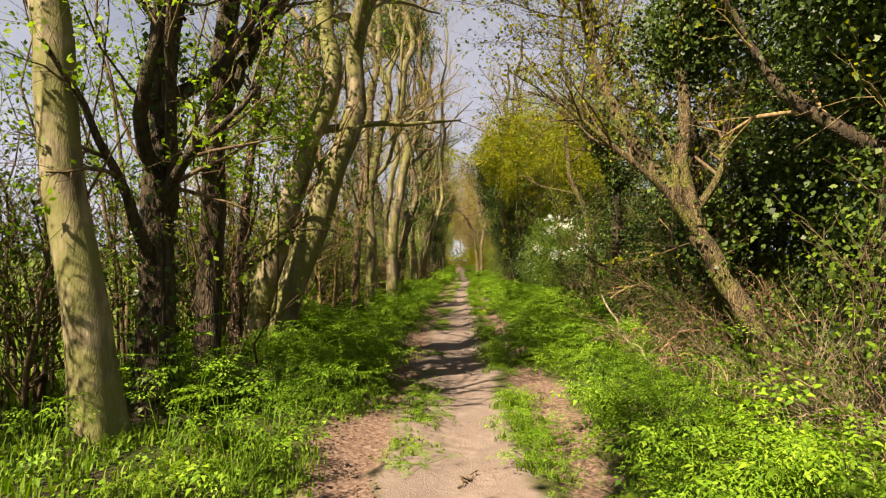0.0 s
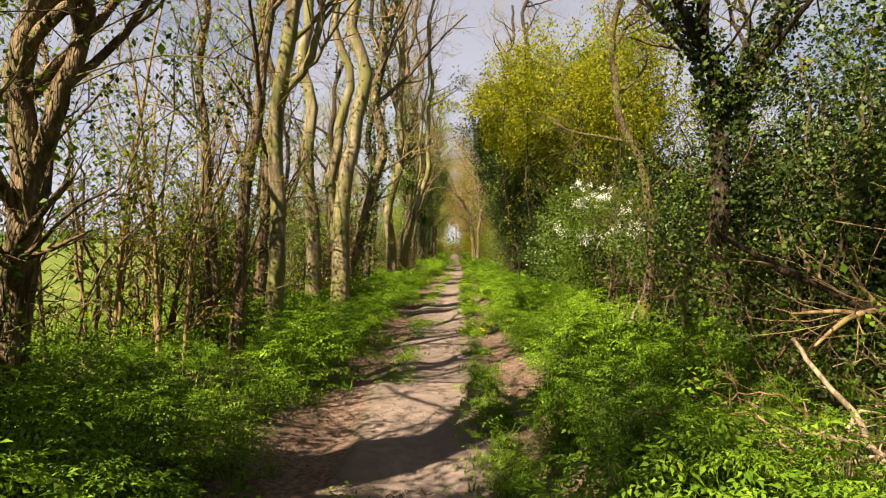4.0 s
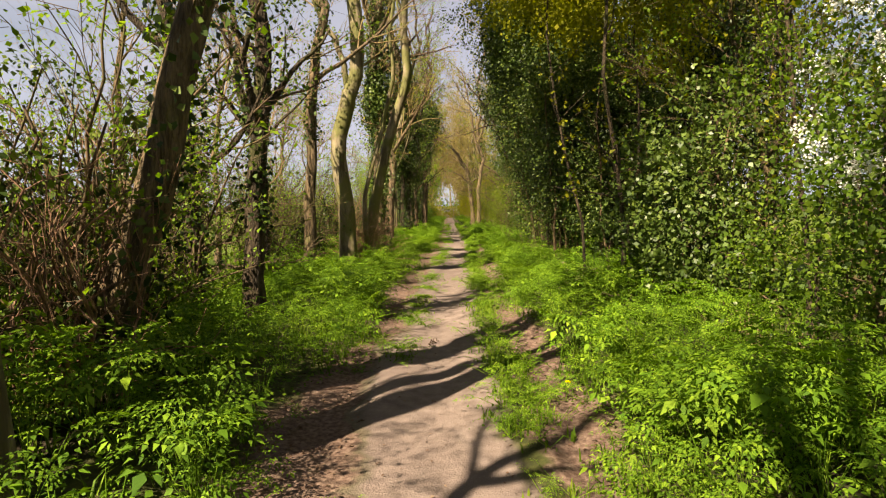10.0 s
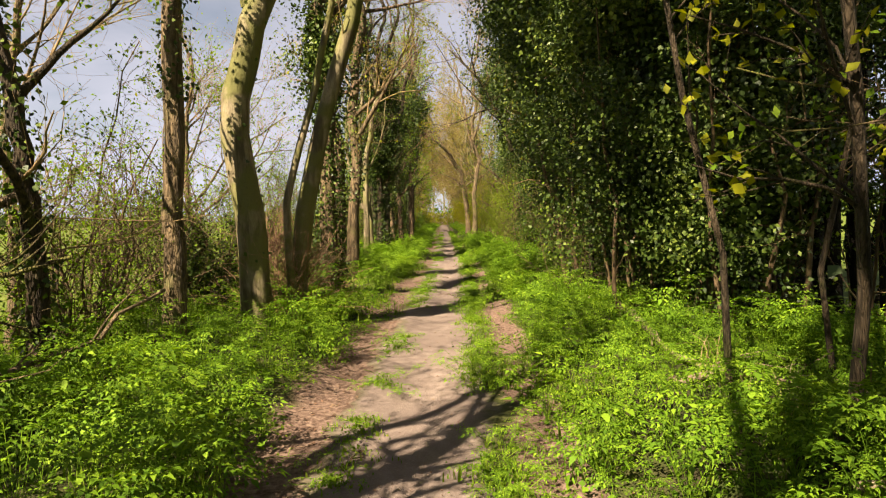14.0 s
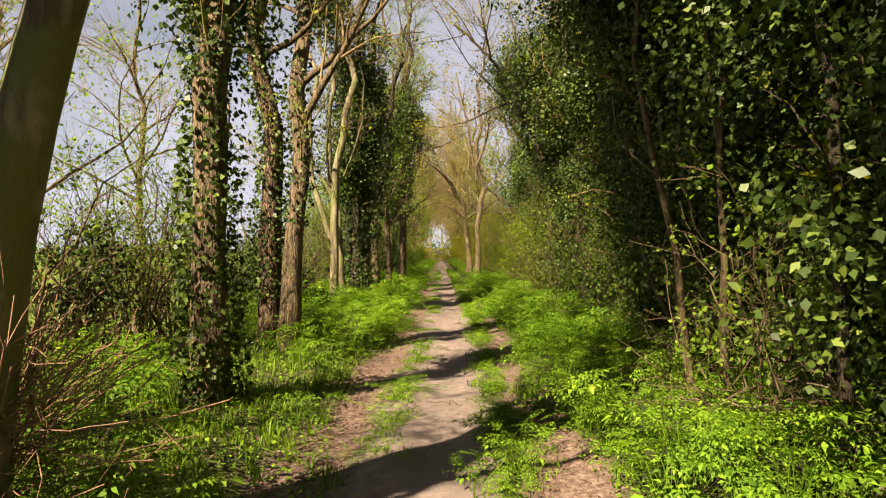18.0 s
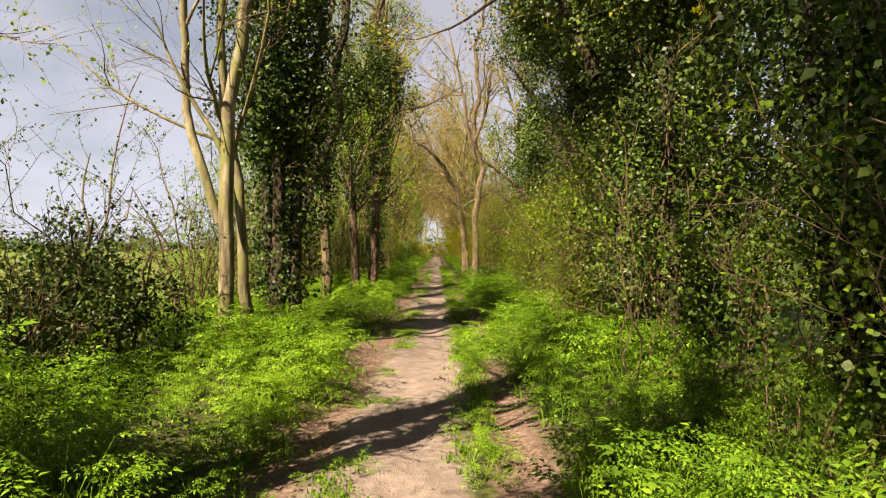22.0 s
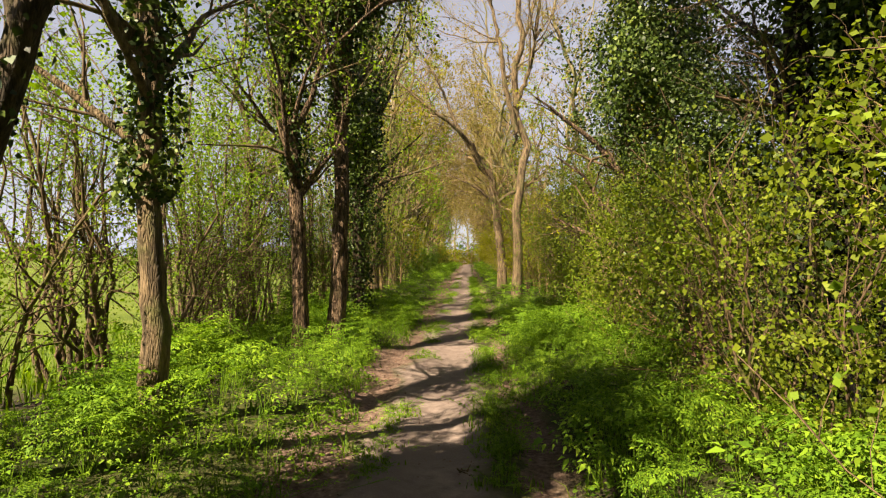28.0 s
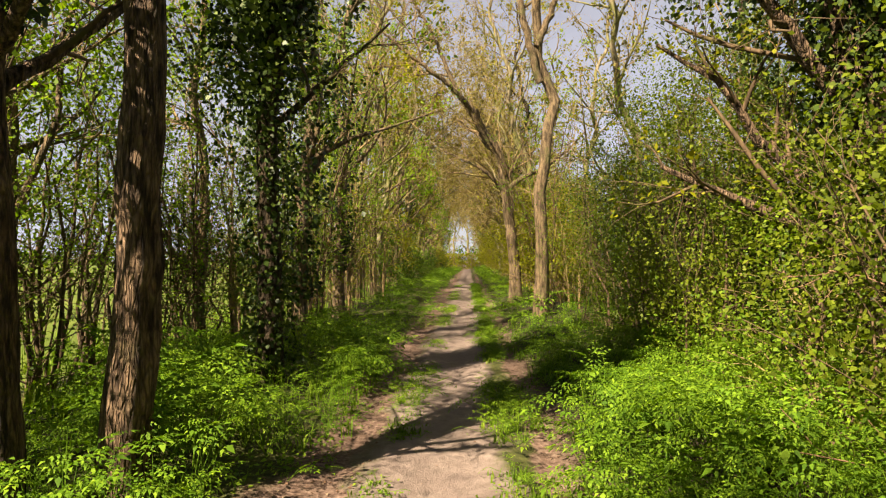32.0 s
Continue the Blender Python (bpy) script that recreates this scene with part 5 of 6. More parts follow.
def sapling(name, label, seed, h, leaf, twig, leaf_n, base=(0, 0)):
    """A clump of thin upright hedge stems, with twigs and small leaves."""
    rng = np.random.default_rng(seed)
    root = thing(name, (*base, 0), label, "sapling", "hedge saplings")
    n = 4
    a = rng.uniform(0, 6.28, n)
    foot = np.stack([np.cos(a) * 0.22, np.sin(a) * 0.3, 0 * a - 0.1], 1) * rng.uniform(0.2, 1, n)[:, None] + np.array([0, 0, -0.05])
    lean = np.stack([np.cos(a), np.sin(a), 0 * a], 1) * rng.uniform(0.2, 1.3, n)[:, None]
    s = np.linspace(0, 1, 9)[None, :, None]
    P = foot[:, None] + s * (np.array([0, 0, 1.0]) * (h * rng.uniform(0.6, 1.1, n))[:, None, None] + lean[:, None] * s) + rng.normal(size=(n, 9, 3)) * 0.06 * s
    R = rng.uniform(0.014, 0.034, n)[:, None] * np.linspace(1, 0.25, 9)[None]
    for i in range(n):
        V, F = tubes(P[i : i + 1], R[i : i + 1], 6)
        part("stem", mesh_of("stem", V, [F], twig, True), root)
    P2, R2 = sprout(rng, P, R, 13, 0.1, 1.0, 0.85, 1.1, 5, 0.22, 0.05, 0.5, 0.3)
    P3, R3 = sprout(rng, P2, R2, 4, 0.2, 1.0, 0.7, 0.35, 3, 0.2, 0.05, 0.6, 0.4)
    V, F = joined([tubes(P2, np.clip(R2, 0.003, 0.014), 3), tubes(P3, np.clip(R3, 0.002, 0.005), 3)])
    part("twig_mass", mesh_of("twig_mass", V, [F], twig), root, kind="stuff")
    if leaf_n:
        V, F = foliage(rng, P3, leaf_n, 0.045, 0.04)
        part("foliage", mesh_of("foliage", V, [F], leaf), root, kind="stuff")
    return root


SAPS = [
    sapling("hedge_sapling", "upright tan hedge stems with golden young leaves", 200, 4.6, GOLD, TWIG_TAN, 6, (-3.1, 9.2)),
    sapling("hedge_sapling", "clump of thin brown hedge stems, barely in leaf", 201, 3.6, HAW, TWIG_BROWN, 5, (-3.3, 11.6)),
    sapling("hedge_sapling", "tall thin tan stems with fresh green leaves", 202, 5.2, SPRING, TWIG_BROWN, 7, (-2.9, 15.0)),
    sapling("hedge_sapling", "low brown thorn stems with green leaves", 203, 2.4, SPRING, TWIG_BROWN, 6, (-3.3, 12.4)),
]
srng = random.Random(5)
for y0, y1, x0, x1, step, kinds in (
    (3.0, 8.5, -4.2, -3.2, 0.7, (1, 2, 1, 3)), (8.8, 12.4, -3.9, -3.0, 1.6, (0, 1)), (12.4, 14.4, -3.6, -2.6, 0.6, (0, 1, 3)), (14.6, 17.4, -3.6, -2.9, 0.7, (3,)), (17.4, 20.0, -3.9, -2.8, 1.0, (3,)), (18.5, 22.0, -2.9, -2.4, 1.2, (1, 3)),
    (22, 36, -4.6, -3.4, 1.5, (1, 3, 3)), (36, 41, -4.2, -3.4, 1.7, (3, 1)), (41, 58, -4.2, -3.0, 2.2, (3, 3, 1)), (50, 62, -2.8, -2.1, 1.0, (0, 2)),
    (9, 17, 4.2, 5.6, 1.3, (0, 1)), (20, 38, 4.6, 6.2, 1.6, (1, 0)), (38, 56, 4.2, 5.6, 1.4, (0, 1)), (58, 66, 2.4, 3.6, 0.9, (0, 2)),
):
    y = y0
    while y < y1:
        sx = srng.uniform(0.8, 1.2)
        x = srng.uniform(x0, x1)
        copy_thing(SAPS[srng.choice(kinds)], Matrix.Translation((x, y, float(height(x, y)))) @ pose(0, 0, 0, 0, 0, srng.uniform(0, 360)) @ Matrix.Scale(sx, 4))
        y += step * srng.uniform(0.6, 1.4)

# ---- the rows of trees further along, and unseen ones added behind the start to shade it ----
FAR = [
    tree("row_tree", "far tree of the avenue, tan twigs and golden new leaves", [(up(-2.6, 60.0, (0.05, 0, 2), (0.2, 0, 4), (0.9, 0, 9)), 0.13, 0.04)], BARK_PALE, TWIG_TAN, GOLD, 300, limbs=10, lo=0.25, limb_len=3.0, branches=4, twigs=5, leaf_n=5, leaf_size=0.11, tk=3, shoots=10),
    tree("row_tree", "far tree of the avenue in bright spring leaf", [(up(-2.7, 63.0, (0.0, 0, 2), (0.1, 0, 4), (0.2, 0, 8)), 0.12, 0.04)], BARK_GREY, TWIG_TAN, SPRING, 301, limbs=10, lo=0.2, limb_len=2.8, branches=4, twigs=5, leaf_n=5, leaf_size=0.11, tk=3, shoots=10),
    tree("row_tree", "far bare tree of the avenue with tan buds", [(up(2.9, 64.0, (-0.1, 0, 2), (-0.3, 0, 4), (-1.3, 0, 9)), 0.15, 0.05)], BARK_PALE, TWIG_TAN, BUD, 302, limbs=12, lo=0.25, limb_len=3.4, branches=5, twigs=5, leaf_n=4, leaf_size=0.09, tk=3),
    tree("row_tree", "far ivied tree of the avenue", [(up(2.9, 67.5, (0, 0, 2), (0, 0, 4), (-0.2, 0, 8)), 0.14, 0.05)], BARK_DARK, TWIG_TAN, GOLD, 303, limbs=9, lo=0.25, limb_len=2.6, branches=4, twigs=5, leaf_n=5, leaf_size=0.11, tk=3, shoots=10, ivy=700, ivy_thick=0.4, ivy_size=0.1),
]
ARCH = [
    tree("arching_tree", "far tree arching bare tan branches over the track", [(up(-2.9, 65.0, (0.1, 0, 2), (0.4, 0, 4), (1.2, 0, 6.5), (1.6, 0, 8.5)), 0.15, 0.05)], BARK_PALE, TWIG_TAN, BUD, 304, limbs=10, lo=0.5, limb_len=3.2, branches=6, twigs=6, leaf_n=4, leaf_size=0.09, tk=3, tall=1.5,
         arms=[([(-2.5, 65, 4.0), (-1.7, 65, 5.0), (-0.8, 65.2, 5.6), (0.3, 65.2, 6.4)], 0.07, 0.02), ([(-2.2, 65, 4.9), (-1.4, 64.8, 6.2), (-0.6, 64.8, 7.4), (0.5, 64.6, 8.4)], 0.07, 0.02)]),
    tree("arching_tree", "far budding tree leaning its crown over the track", [(up(3.2, 69.0, (-0.1, 0, 2), (-0.5, 0, 4), (-1.4, 0, 6.5), (-2.0, 0, 8.5)), 0.15, 0.05)], BARK_PALE, TWIG_TAN, BUD, 305, limbs=10, lo=0.5, limb_len=3.2, branches=6, twigs=6, leaf_n=4, leaf_size=0.09, tk=3, tall=1.5,
         arms=[([(2.7, 69, 4.0), (1.9, 69, 4.9), (1.0, 69.2, 5.4), (0.0, 69.2, 6.0)], 0.07, 0.02), ([(2.4, 69, 4.9), (1.6, 68.8, 6.2), (0.8, 68.8, 7.2), (-0.3, 68.6, 8.0)], 0.07, 0.02)]),
]
for k, y in ((0, 73.0), (1, 77.5), (0, 82.0), (1, 86.0), (0, 91.0), (1, 96.0), (0, 101.0), (1, 106.0), (0, 111.0), (1, 115.0)):
    copy_thing(ARCH[k], Matrix.Translation((-2.9 if k == 0 else 3.2, y, 0)) @ pose(0, 0, 0, 0, 0, srng.uniform(-18, 18)) @ Matrix.Scale(srng.uniform(0.9, 1.1), 4))
for side, x0, y0, y1, step, kinds in ((-1, -3.0, 66, 118, 2.7, (0, 1, 1, 3, 0)), (1, 3.1, 70, 118, 2.7, (0, 2, 1, 2)), (1, 4.6, 58, 118, 6.0, (0, 2, 1)), (-1, -4.2, 62, 118, 6.0, (1, 0)),
                                      (-1, -2.8, -10, 2.5, 5.2, (0, 1)), (1, 3.4, -12, 3, 5.0, (3, 1, 0)), (1, 6.4, 8, 56, 7.0, (3, 0, 3, 1))):
    y = y0
    while y < y1:
        x = x0 + srng.uniform(-0.4, 0.4)
        s = srng.uniform(0.85, 1.15)
        copy_thing(FAR[srng.choice(kinds)], Matrix.Translation((x, y, float(height(x, y)))) @ pose(0, 0, 0, 0, 0, srng.uniform(-25, 25)) @ Matrix.Scale(s, 4))
        y += step * srng.uniform(0.75, 1.25)

# low bushes that close the foot of the far rows
BUSHES = [
    shrub("row_bush", "golden-green bush at the foot of the far avenue", (3.1, 62.2, 1.8), (1.0, 1.6, 1.8), 310, GOLD, 120, 34, 0.065, 0.5, stems=10, twigs_n=7, twig=TWIG_TAN),
    shrub("row_bush", "green thorn bush at the foot of the far avenue", (-3.1, 65.5, 1.2), (1.0, 1.5, 1.2), 311, HAW, 70, 32, 0.10, 0.45, stems=8, twigs_n=3),
]
for side, x0, y0, y1, step in ((-1, -3.4, 68, 116, 2.6), (1, 3.4, 59.5, 117, 2.6)):
    y = y0
    while y < y1:
        b = BUSHES[0 if side > 0 or srng.random() < 0.3 else 1]
        copy_thing(b, Matrix.Translation((x0 + srng.uniform(-0.3, 0.3), y, 0)) @ pose(0, 0, 0, 0, 0, srng.uniform(0, 360)) @ Matrix.Scale(srng.uniform(0.8, 1.2), 4))
        y += step * srng.uniform(0.7, 1.3)


# ---- the end of the track: clipped hedge and the wood behind it ----
def end_hedge():
    rng = np.random.default_rng(400)
    root = thing("clipped_hedge", (0, 122.3, 0), "clipped tan-green hedge across the end of the track", "hedge")
    n = 9000
    p = np.stack([rng.uniform(-16, 14, n), rng.normal(0, 0.45, n), rng.uniform(0.1, 2.15, n)], 1)
    V, F = leaves(p, unit(rng.normal(size=(n, 3))), unit(rng.normal(size=(n, 3)) + np.array([0, -0.8, 0.3])), 0.22, 0.16)
    part("foliage", mesh_of("foliage", V, [F], GOLD), root, kind="stuff")
    m = 260
    P = np.stack([rng.uniform(-16, 14, m), rng.normal(0, 0.25, m), 0 * np.ones(m) - 0.25], 1)[:, None] + np.linspace(0, 1, 4)[None, :, None] * np.array([0, 0, 2.2]) + rng.normal(size=(m, 4, 3)) * 0.08
    V, F = tubes(P, np.full((m, 4), 0.03), 4)
    part("stem_mass", mesh_of("stem_mass", V, [F], TWIG_TAN), root, kind="stuff")


end_hedge()
for x, y, kind, s in ((-7.5, 131, 1, 1.2), (-5.2, 128, 3, 1.1), (-3.6, 135, 3, 1.0), (2.6, 130, 3, 1.0), (4.2, 127, 1, 1.2), (7, 133, 0, 1.2), (-11, 133, 0, 1.2), (11, 131, 2, 1.1), (-2.6, 142, 1, 0.9), (1.4, 146, 1, 0.8), (0.6, 127, 2, 1.25), (-1.6, 129.5, 0, 1.2), (2.2, 128, 2, 1.3)):
    copy_thing(FAR[kind], Matrix.Translation((x, y, -0.1)) @ pose(0, 0, 0, 0, 0, x * 40) @ Matrix.Scale(s, 4))


def far_wood(name, label, x0, y0, x1, y1, n, h, mat, seed):
    """A distant line of trees, too far to tell apart."""
    rng = np.random.default_rng(seed)
    t = rng.uniform(0, 1, n)
    k = 26
    c = np.stack([x0 + (x1 - x0) * t, y0 + (y1 - y0) * t, h * (0.45 + 0.3 * np.sin(t * 37) * np.sin(t * 91)) * rng.uniform(0.3, 1.1, n)], 1) + rng.normal(size=(n, 3)) * np.array([2, 2, 0.3])
    idx = np.repeat(np.arange(n), k)
    p = c[idx] + rng.normal(size=(len(idx), 3)) * np.array([1.6, 1.6, 0.9])
    p[:, 2] = np.maximum(p[:, 2], 0.0)
    V, F = leaves(p, unit(rng.normal(size=(len(p), 3))), unit(rng.normal(size=(len(p), 3))), 1.1, 0.8)
    tagged(new(name, mesh_of(name, V, [F], mat)), label, "woodland", kind="stuff")


far_wood("far_hedgerow", "distant hedgerow and trees across the field", -190, -120, -150, 330, 420, 7, HAW, 500)
far_wood("far_hedgerow", "distant hedgerow on the east side of the field", 110, -60, 95, 260, 300, 7, HAW, 501)
far_wood("far_wood", "far woodland behind the hedge", -150, 330, 110, 300, 300, 9, HAW, 502)


# ---- verges: cow parsley, grass, litter ----
def frond():
    """One ferny leaf, its blade one long, as leaflet corners in its own plane."""
    out = []

    def leaflet(x, y, a, ln, w):
        c, s = math.cos(a), math.sin(a)
        for px, py, pz in ((0, 0, 0), (0.42 * ln, w / 2, 0.02), (ln, 0, -0.03), (0.42 * ln, -w / 2, 0.02)):
            out.append((x + c * px - s * py, y + s * px + c * py, pz))

    for s, ln, n in ((0.10, 0.50, 5), (0.36, 0.40, 5), (0.60, 0.27, 3), (0.79, 0.15, 1)):
        for sd in (-1, 1):
            a = sd * 0.98
            k = ln * (0.36 if n > 1 else 1.0)
            for q, da in ((1.0, 0.0), (0.6, 0.8), (0.64, -0.8), (0.3, 0.85), (0.34, -0.85))[:n]:
                x, y = s + math.cos(a) * ln * (q * 0.9 - 0.2), math.sin(a) * ln * (q * 0.9 - 0.2)
                leaflet(x, y, a + sd * da, k * (0.75 + 0.3 * (q == 1.0)), k * 0.46)
    leaflet(0.84, 0, 0, 0.24, 0.14)
    return np.array(out)


FROND = frond()


def fronds(rng, O, az, el, L):
    F = np.stack([np.cos(az) * np.cos(el), np.sin(az) * np.cos(el), np.sin(el)], 1)
    S = np.stack([-np.sin(az), np.cos(az), 0 * az], 1) + rng.normal(size=(len(az), 3)) * 0.2
    N = np.cross(F, S)
    tx, ty, tz = FROND[:, 0], FROND[:, 1], FROND[:, 2] - 0.28 * FROND[:, 0] ** 2
    V = O[:, None] + L[:, None, None] * (tx[None, :, None] * F[:, None] + ty[None, :, None] * S[:, None] + tz[None, :, None] * N[:, None])
    V = V.reshape(-1, 3)
    return V, np.arange(len(V)).reshape(-1, 4)


def stalks(O, foot, r):
    P = np.stack([foot, O], 1)
    return tubes(P, np.full((len(O), 2), r), 3)


def parsley_bed(name, label, places, rng, per, size, tall):
    """A bed of cow parsley, plants joined, as nobody could count them."""
    n = len(places)
    idx = np.repeat(np.arange(n), per)
    c = len(idx)
    mound = 0.9 + 0.3 * np.sin(places[:, 1] * 1.3 + places[:, 0] * 2.0) + 0.14 * np.sin(places[:, 1] * 3.1 - places[:, 0] * 1.7)
    grow = (rng.uniform(0.5, 1.25, n) * mound)[idx]
    az = rng.uniform(0, 6.283, c)
    stem = tall * grow * rng.uniform(0.12, 1.0, c) ** 0.6
    foot = np.stack([places[idx, 0], places[idx, 1], height(places[idx, 0], places[idx, 1])], 1)
    out = 0.2 * grow * rng.uniform(0.1, 1.0, c)
    O = foot + np.stack([np.cos(az) * out, np.sin(az) * out, stem], 1)
    el = rng.uniform(-0.35, 0.75, c)
    V, F = joined([fronds(rng, O, az, el, size * grow * rng.uniform(0.7, 1.2, c)), stalks(O, foot, 0.002)])
    tagged(new(name, mesh_of(name, V, [F], PARSLEY)), label, "cow parsley", kind="stuff")


def edge_wave(y, k):
    return 0.16 * np.sin(y * 0.9 + k) + 0.10 * np.sin(y * 2.3 + 2 * k) + 0.07 * np.sin(y * 5.1 + k)


def scatter(rng, n, y0, y1, side, near, wide):
    y = rng.uniform(y0, y1, n)
    d = near + edge_wave(y, side * 2.0) + wide * rng.uniform(0, 1, n) ** 1.1
    return np.stack([lane(y) + side * d, y], 1)


grng = np.random.default_rng(77)
west, east = scatter(grng, 2350, 0, 51, -1, 0.98, 2.15), scatter(grng, 2150, 0, 51, 1, 1.0, 1.8)
# a bare patch under the ivied trunk, and thin growth round it
east = np.concatenate([east, np.stack([grng.uniform(2.2, 4.6, 260), grng.uniform(21.8, 25.4, 260)], 1)])
hole = (west[:, 1] > 27.8) & (west[:, 1] < 32.4) & (west[:, 0] > -2.6) & (grng.uniform(0, 1, len(west)) < 0.8)
hole |= (west[:, 1] < 5.3) & (grng.uniform(0, 1, len(west)) < 0.93)
far = (east[:, 1] < 10.5) & (east[:, 0] > 1.9) & (grng.uniform(0, 1, len(east)) < 0.85)
hole |= (west[:, 1] > 40.5) & (west[:, 1] < 43.5) & (west[:, 0] > -1.5) & (grng.uniform(0, 1, len(west)) < 0.7)
parsley_bed("cow_parsley", "thick bed of cow parsley on the west verge", west[~hole], grng, 10, 0.20, 0.42)
parsley_bed("cow_parsley", "thick bed of cow parsley on the east verge", east[~far], grng, 10, 0.19, 0.38)
parsley_bed("cow_parsley", "cow parsley further along the verges", np.concatenate([scatter(grng, 650, 51, 117, -1, 0.95, 1.7), scatter(grng, 650, 51, 117, 1, 0.95, 1.6)]), grng, 3, 0.34, 0.34)
parsley_bed("low_weeds", "small ferny weeds along the edges of the track", np.concatenate([scatter(grng, 620, -1, 60, -1, 0.8, 0.35), scatter(grng, 560, -1, 60, 1, 0.88, 0.35)]), grng, 3, 0.10, 0.08)


def weed_strip(centre, wide, n, seed, gap=0.1):
    """Places in broken patches along the track."""
    rng = np.random.default_rng(seed)
    y = rng.uniform(0, 75, n * 4)
    u = centre + rng.normal(size=n * 4) * wide
    keep = (np.sin(y * 1.9 + seed) + np.sin(y * 0.73 + 2 * seed) + 0.8 * np.sin(y * 4.1)) > gap
    return np.stack([lane(y) + u, y], 1)[keep][:n]


parsley_bed("low_weeds", "tufts of clover and young weeds on the right of the tread", weed_strip(0.52, 0.09, 1300, 3, -1.1), grng, 5, 0.11, 0.13)
parsley_bed("low_weeds", "broken line of weeds along the middle of the track", weed_strip(-0.38, 0.08, 600, 8, -0.2), grng, 4, 0.095, 0.05)


def grass(name, label, places, rng, per, tall, mat, lean=0.5, wide=0.006):
    """Blades of grass in tufts."""
    idx = np.repeat(np.arange(len(places)), per)
    c = len(idx)
    xy = places[idx] + rng.normal(size=(c, 2)) * 0.035
    az = rng.uniform(0, 6.283, c)
    h = tall * rng.uniform(0.4, 1.2, c)
    D = np.stack([np.cos(az), np.sin(az), 0 * az], 1)
    S = np.stack([-np.sin(az), np.cos(az), 0 * az], 1) * (wide * rng.uniform(0.6, 1.3, c))[:, None]
    B = np.stack([xy[:, 0], xy[:, 1], height(xy[:, 0], xy[:, 1]) - 0.01], 1)
    b = lean * rng.uniform(0.1, 1.0, c)
    M = B + D * (h * b * 0.35)[:, None] + np.array([0, 0, 1.0]) * (h * 0.6)[:, None]
    T = B + D * (h * b)[:, None] + np.array([0, 0, 1.0]) * (h * (1 - 0.35 * b))[:, None]
    V = np.stack([B - S, B + S, M + S * 0.8, M - S * 0.8, T], 1).reshape(-1, 3)
    q = np.arange(c)[:, None] * 5
    tagged(new(name, mesh_of(name, V, [q + np.array([[0, 1, 2, 3]]), q + np.array([[3, 2, 4]])], mat)), label, "grass", kind="stuff")


grass("grass", "short grass tufts along the middle of the track", weed_strip(-0.38, 0.09, 900, 8), grng, 9, 0.05, GRASS)
grass("grass", "short grass tufts beside the worn tread", weed_strip(0.50, 0.11, 1500, 3, -0.9), grng, 9, 0.08, GRASS)
grass("grass", "grass among the herbs of the west verge", scatter(grng, 1100, 0, 56, -1, 0.85, 2.6), grng, 8, 0.2, GRASS, 0.8)
grass("grass", "grass among the herbs of the east verge", scatter(grng, 1100, 0, 56, 1, 0.9, 2.4), grng, 8, 0.2, GRASS, 0.8)
grass("grass", "yellowish short grass beside the start of the track", np.stack([grng.uniform(-2.9, -0.9, 900), grng.uniform(0.3, 4.9, 900)], 1), grng, 9, 0.12, GRASS, 0.9)
grass("grass", "thin yellowish grass under the ivied trunk", np.stack([grng.uniform(-2.7, -1.0, 700), grng.uniform(27.8, 32.4, 700)], 1), grng, 7, 0.11, GRASS, 0.9)
grass("field_grass", "rough grass at the edge of the west field", scatter(grng, 2600, 0, 62, -1, 3.0, 4.5), grng, 8, 0.32, GRASS, 0.6, 0.010)
grass("field_grass", "rough grass beyond the east bank", scatter(grng, 1200, 0, 60, 1, 2.8, 4.0), grng, 8, 0.28, GRASS, 0.6, 0.010)
grass("dry_grass", "bleached dead grass under the east bushes", scatter(grng, 300, 2, 56, 1, 2.2, 0.7), grng, 8, 0.36, STRAW, 1.1, 0.005)


def ground_cover(name, label, places, rng, size, mat, tall):
    """Small round leaves close over the soil."""
    c = len(places)
    P = np.stack([places[:, 0], places[:, 1], height(places[:, 0], places[:, 1]) + rng.uniform(0.01, tall, c)], 1)
    a = rng.uniform(0, 6.283, c)
    D = unit(np.stack([np.cos(a), np.sin(a), rng.normal(0.1, 0.3, c)], 1))
    N = unit(rng.normal(size=(c, 3)) * 0.45 + np.array([0, 0, 1.0]))
    L = size * rng.uniform(0.5, 1.4, c)
    V, F = leaves(P, D, N, L, L * 0.8, 0.15)
    tagged(new(name, mesh_of(name, V, [F], mat)), label, "ground cover", kind="stuff")


ground_cover("ground_cover", "low leaves covering the soil of the west verge", scatter(grng, 34000, 0, 54, -1, 0.92, 2.4), grng, 0.036, PARSLEY, 0.08)
ground_cover("ground_cover", "low leaves covering the soil of the east verge", scatter(grng, 34000, 0, 54, 1, 0.95, 2.2), grng, 0.036, PARSLEY, 0.08)


ground_cover("ground_cover", "mat of small weeds along the middle of the track", weed_strip(-0.38, 0.085, 5200, 8), grng, 0.022, GRASS, 0.03)
ground_cover("ground_cover", "mat of small weeds beside the worn tread", weed_strip(0.48, 0.11, 9000, 3, -0.5), grng, 0.024, GRASS, 0.04)
ground_cover("ground_cover", "creeping weeds at the edges of the track", np.concatenate([scatter(grng, 6000, 0, 60, -1, 0.78, 0.4), scatter(grng, 6000, 0, 60, 1, 0.86, 0.4)]), grng, 0.028, GRASS, 0.05)


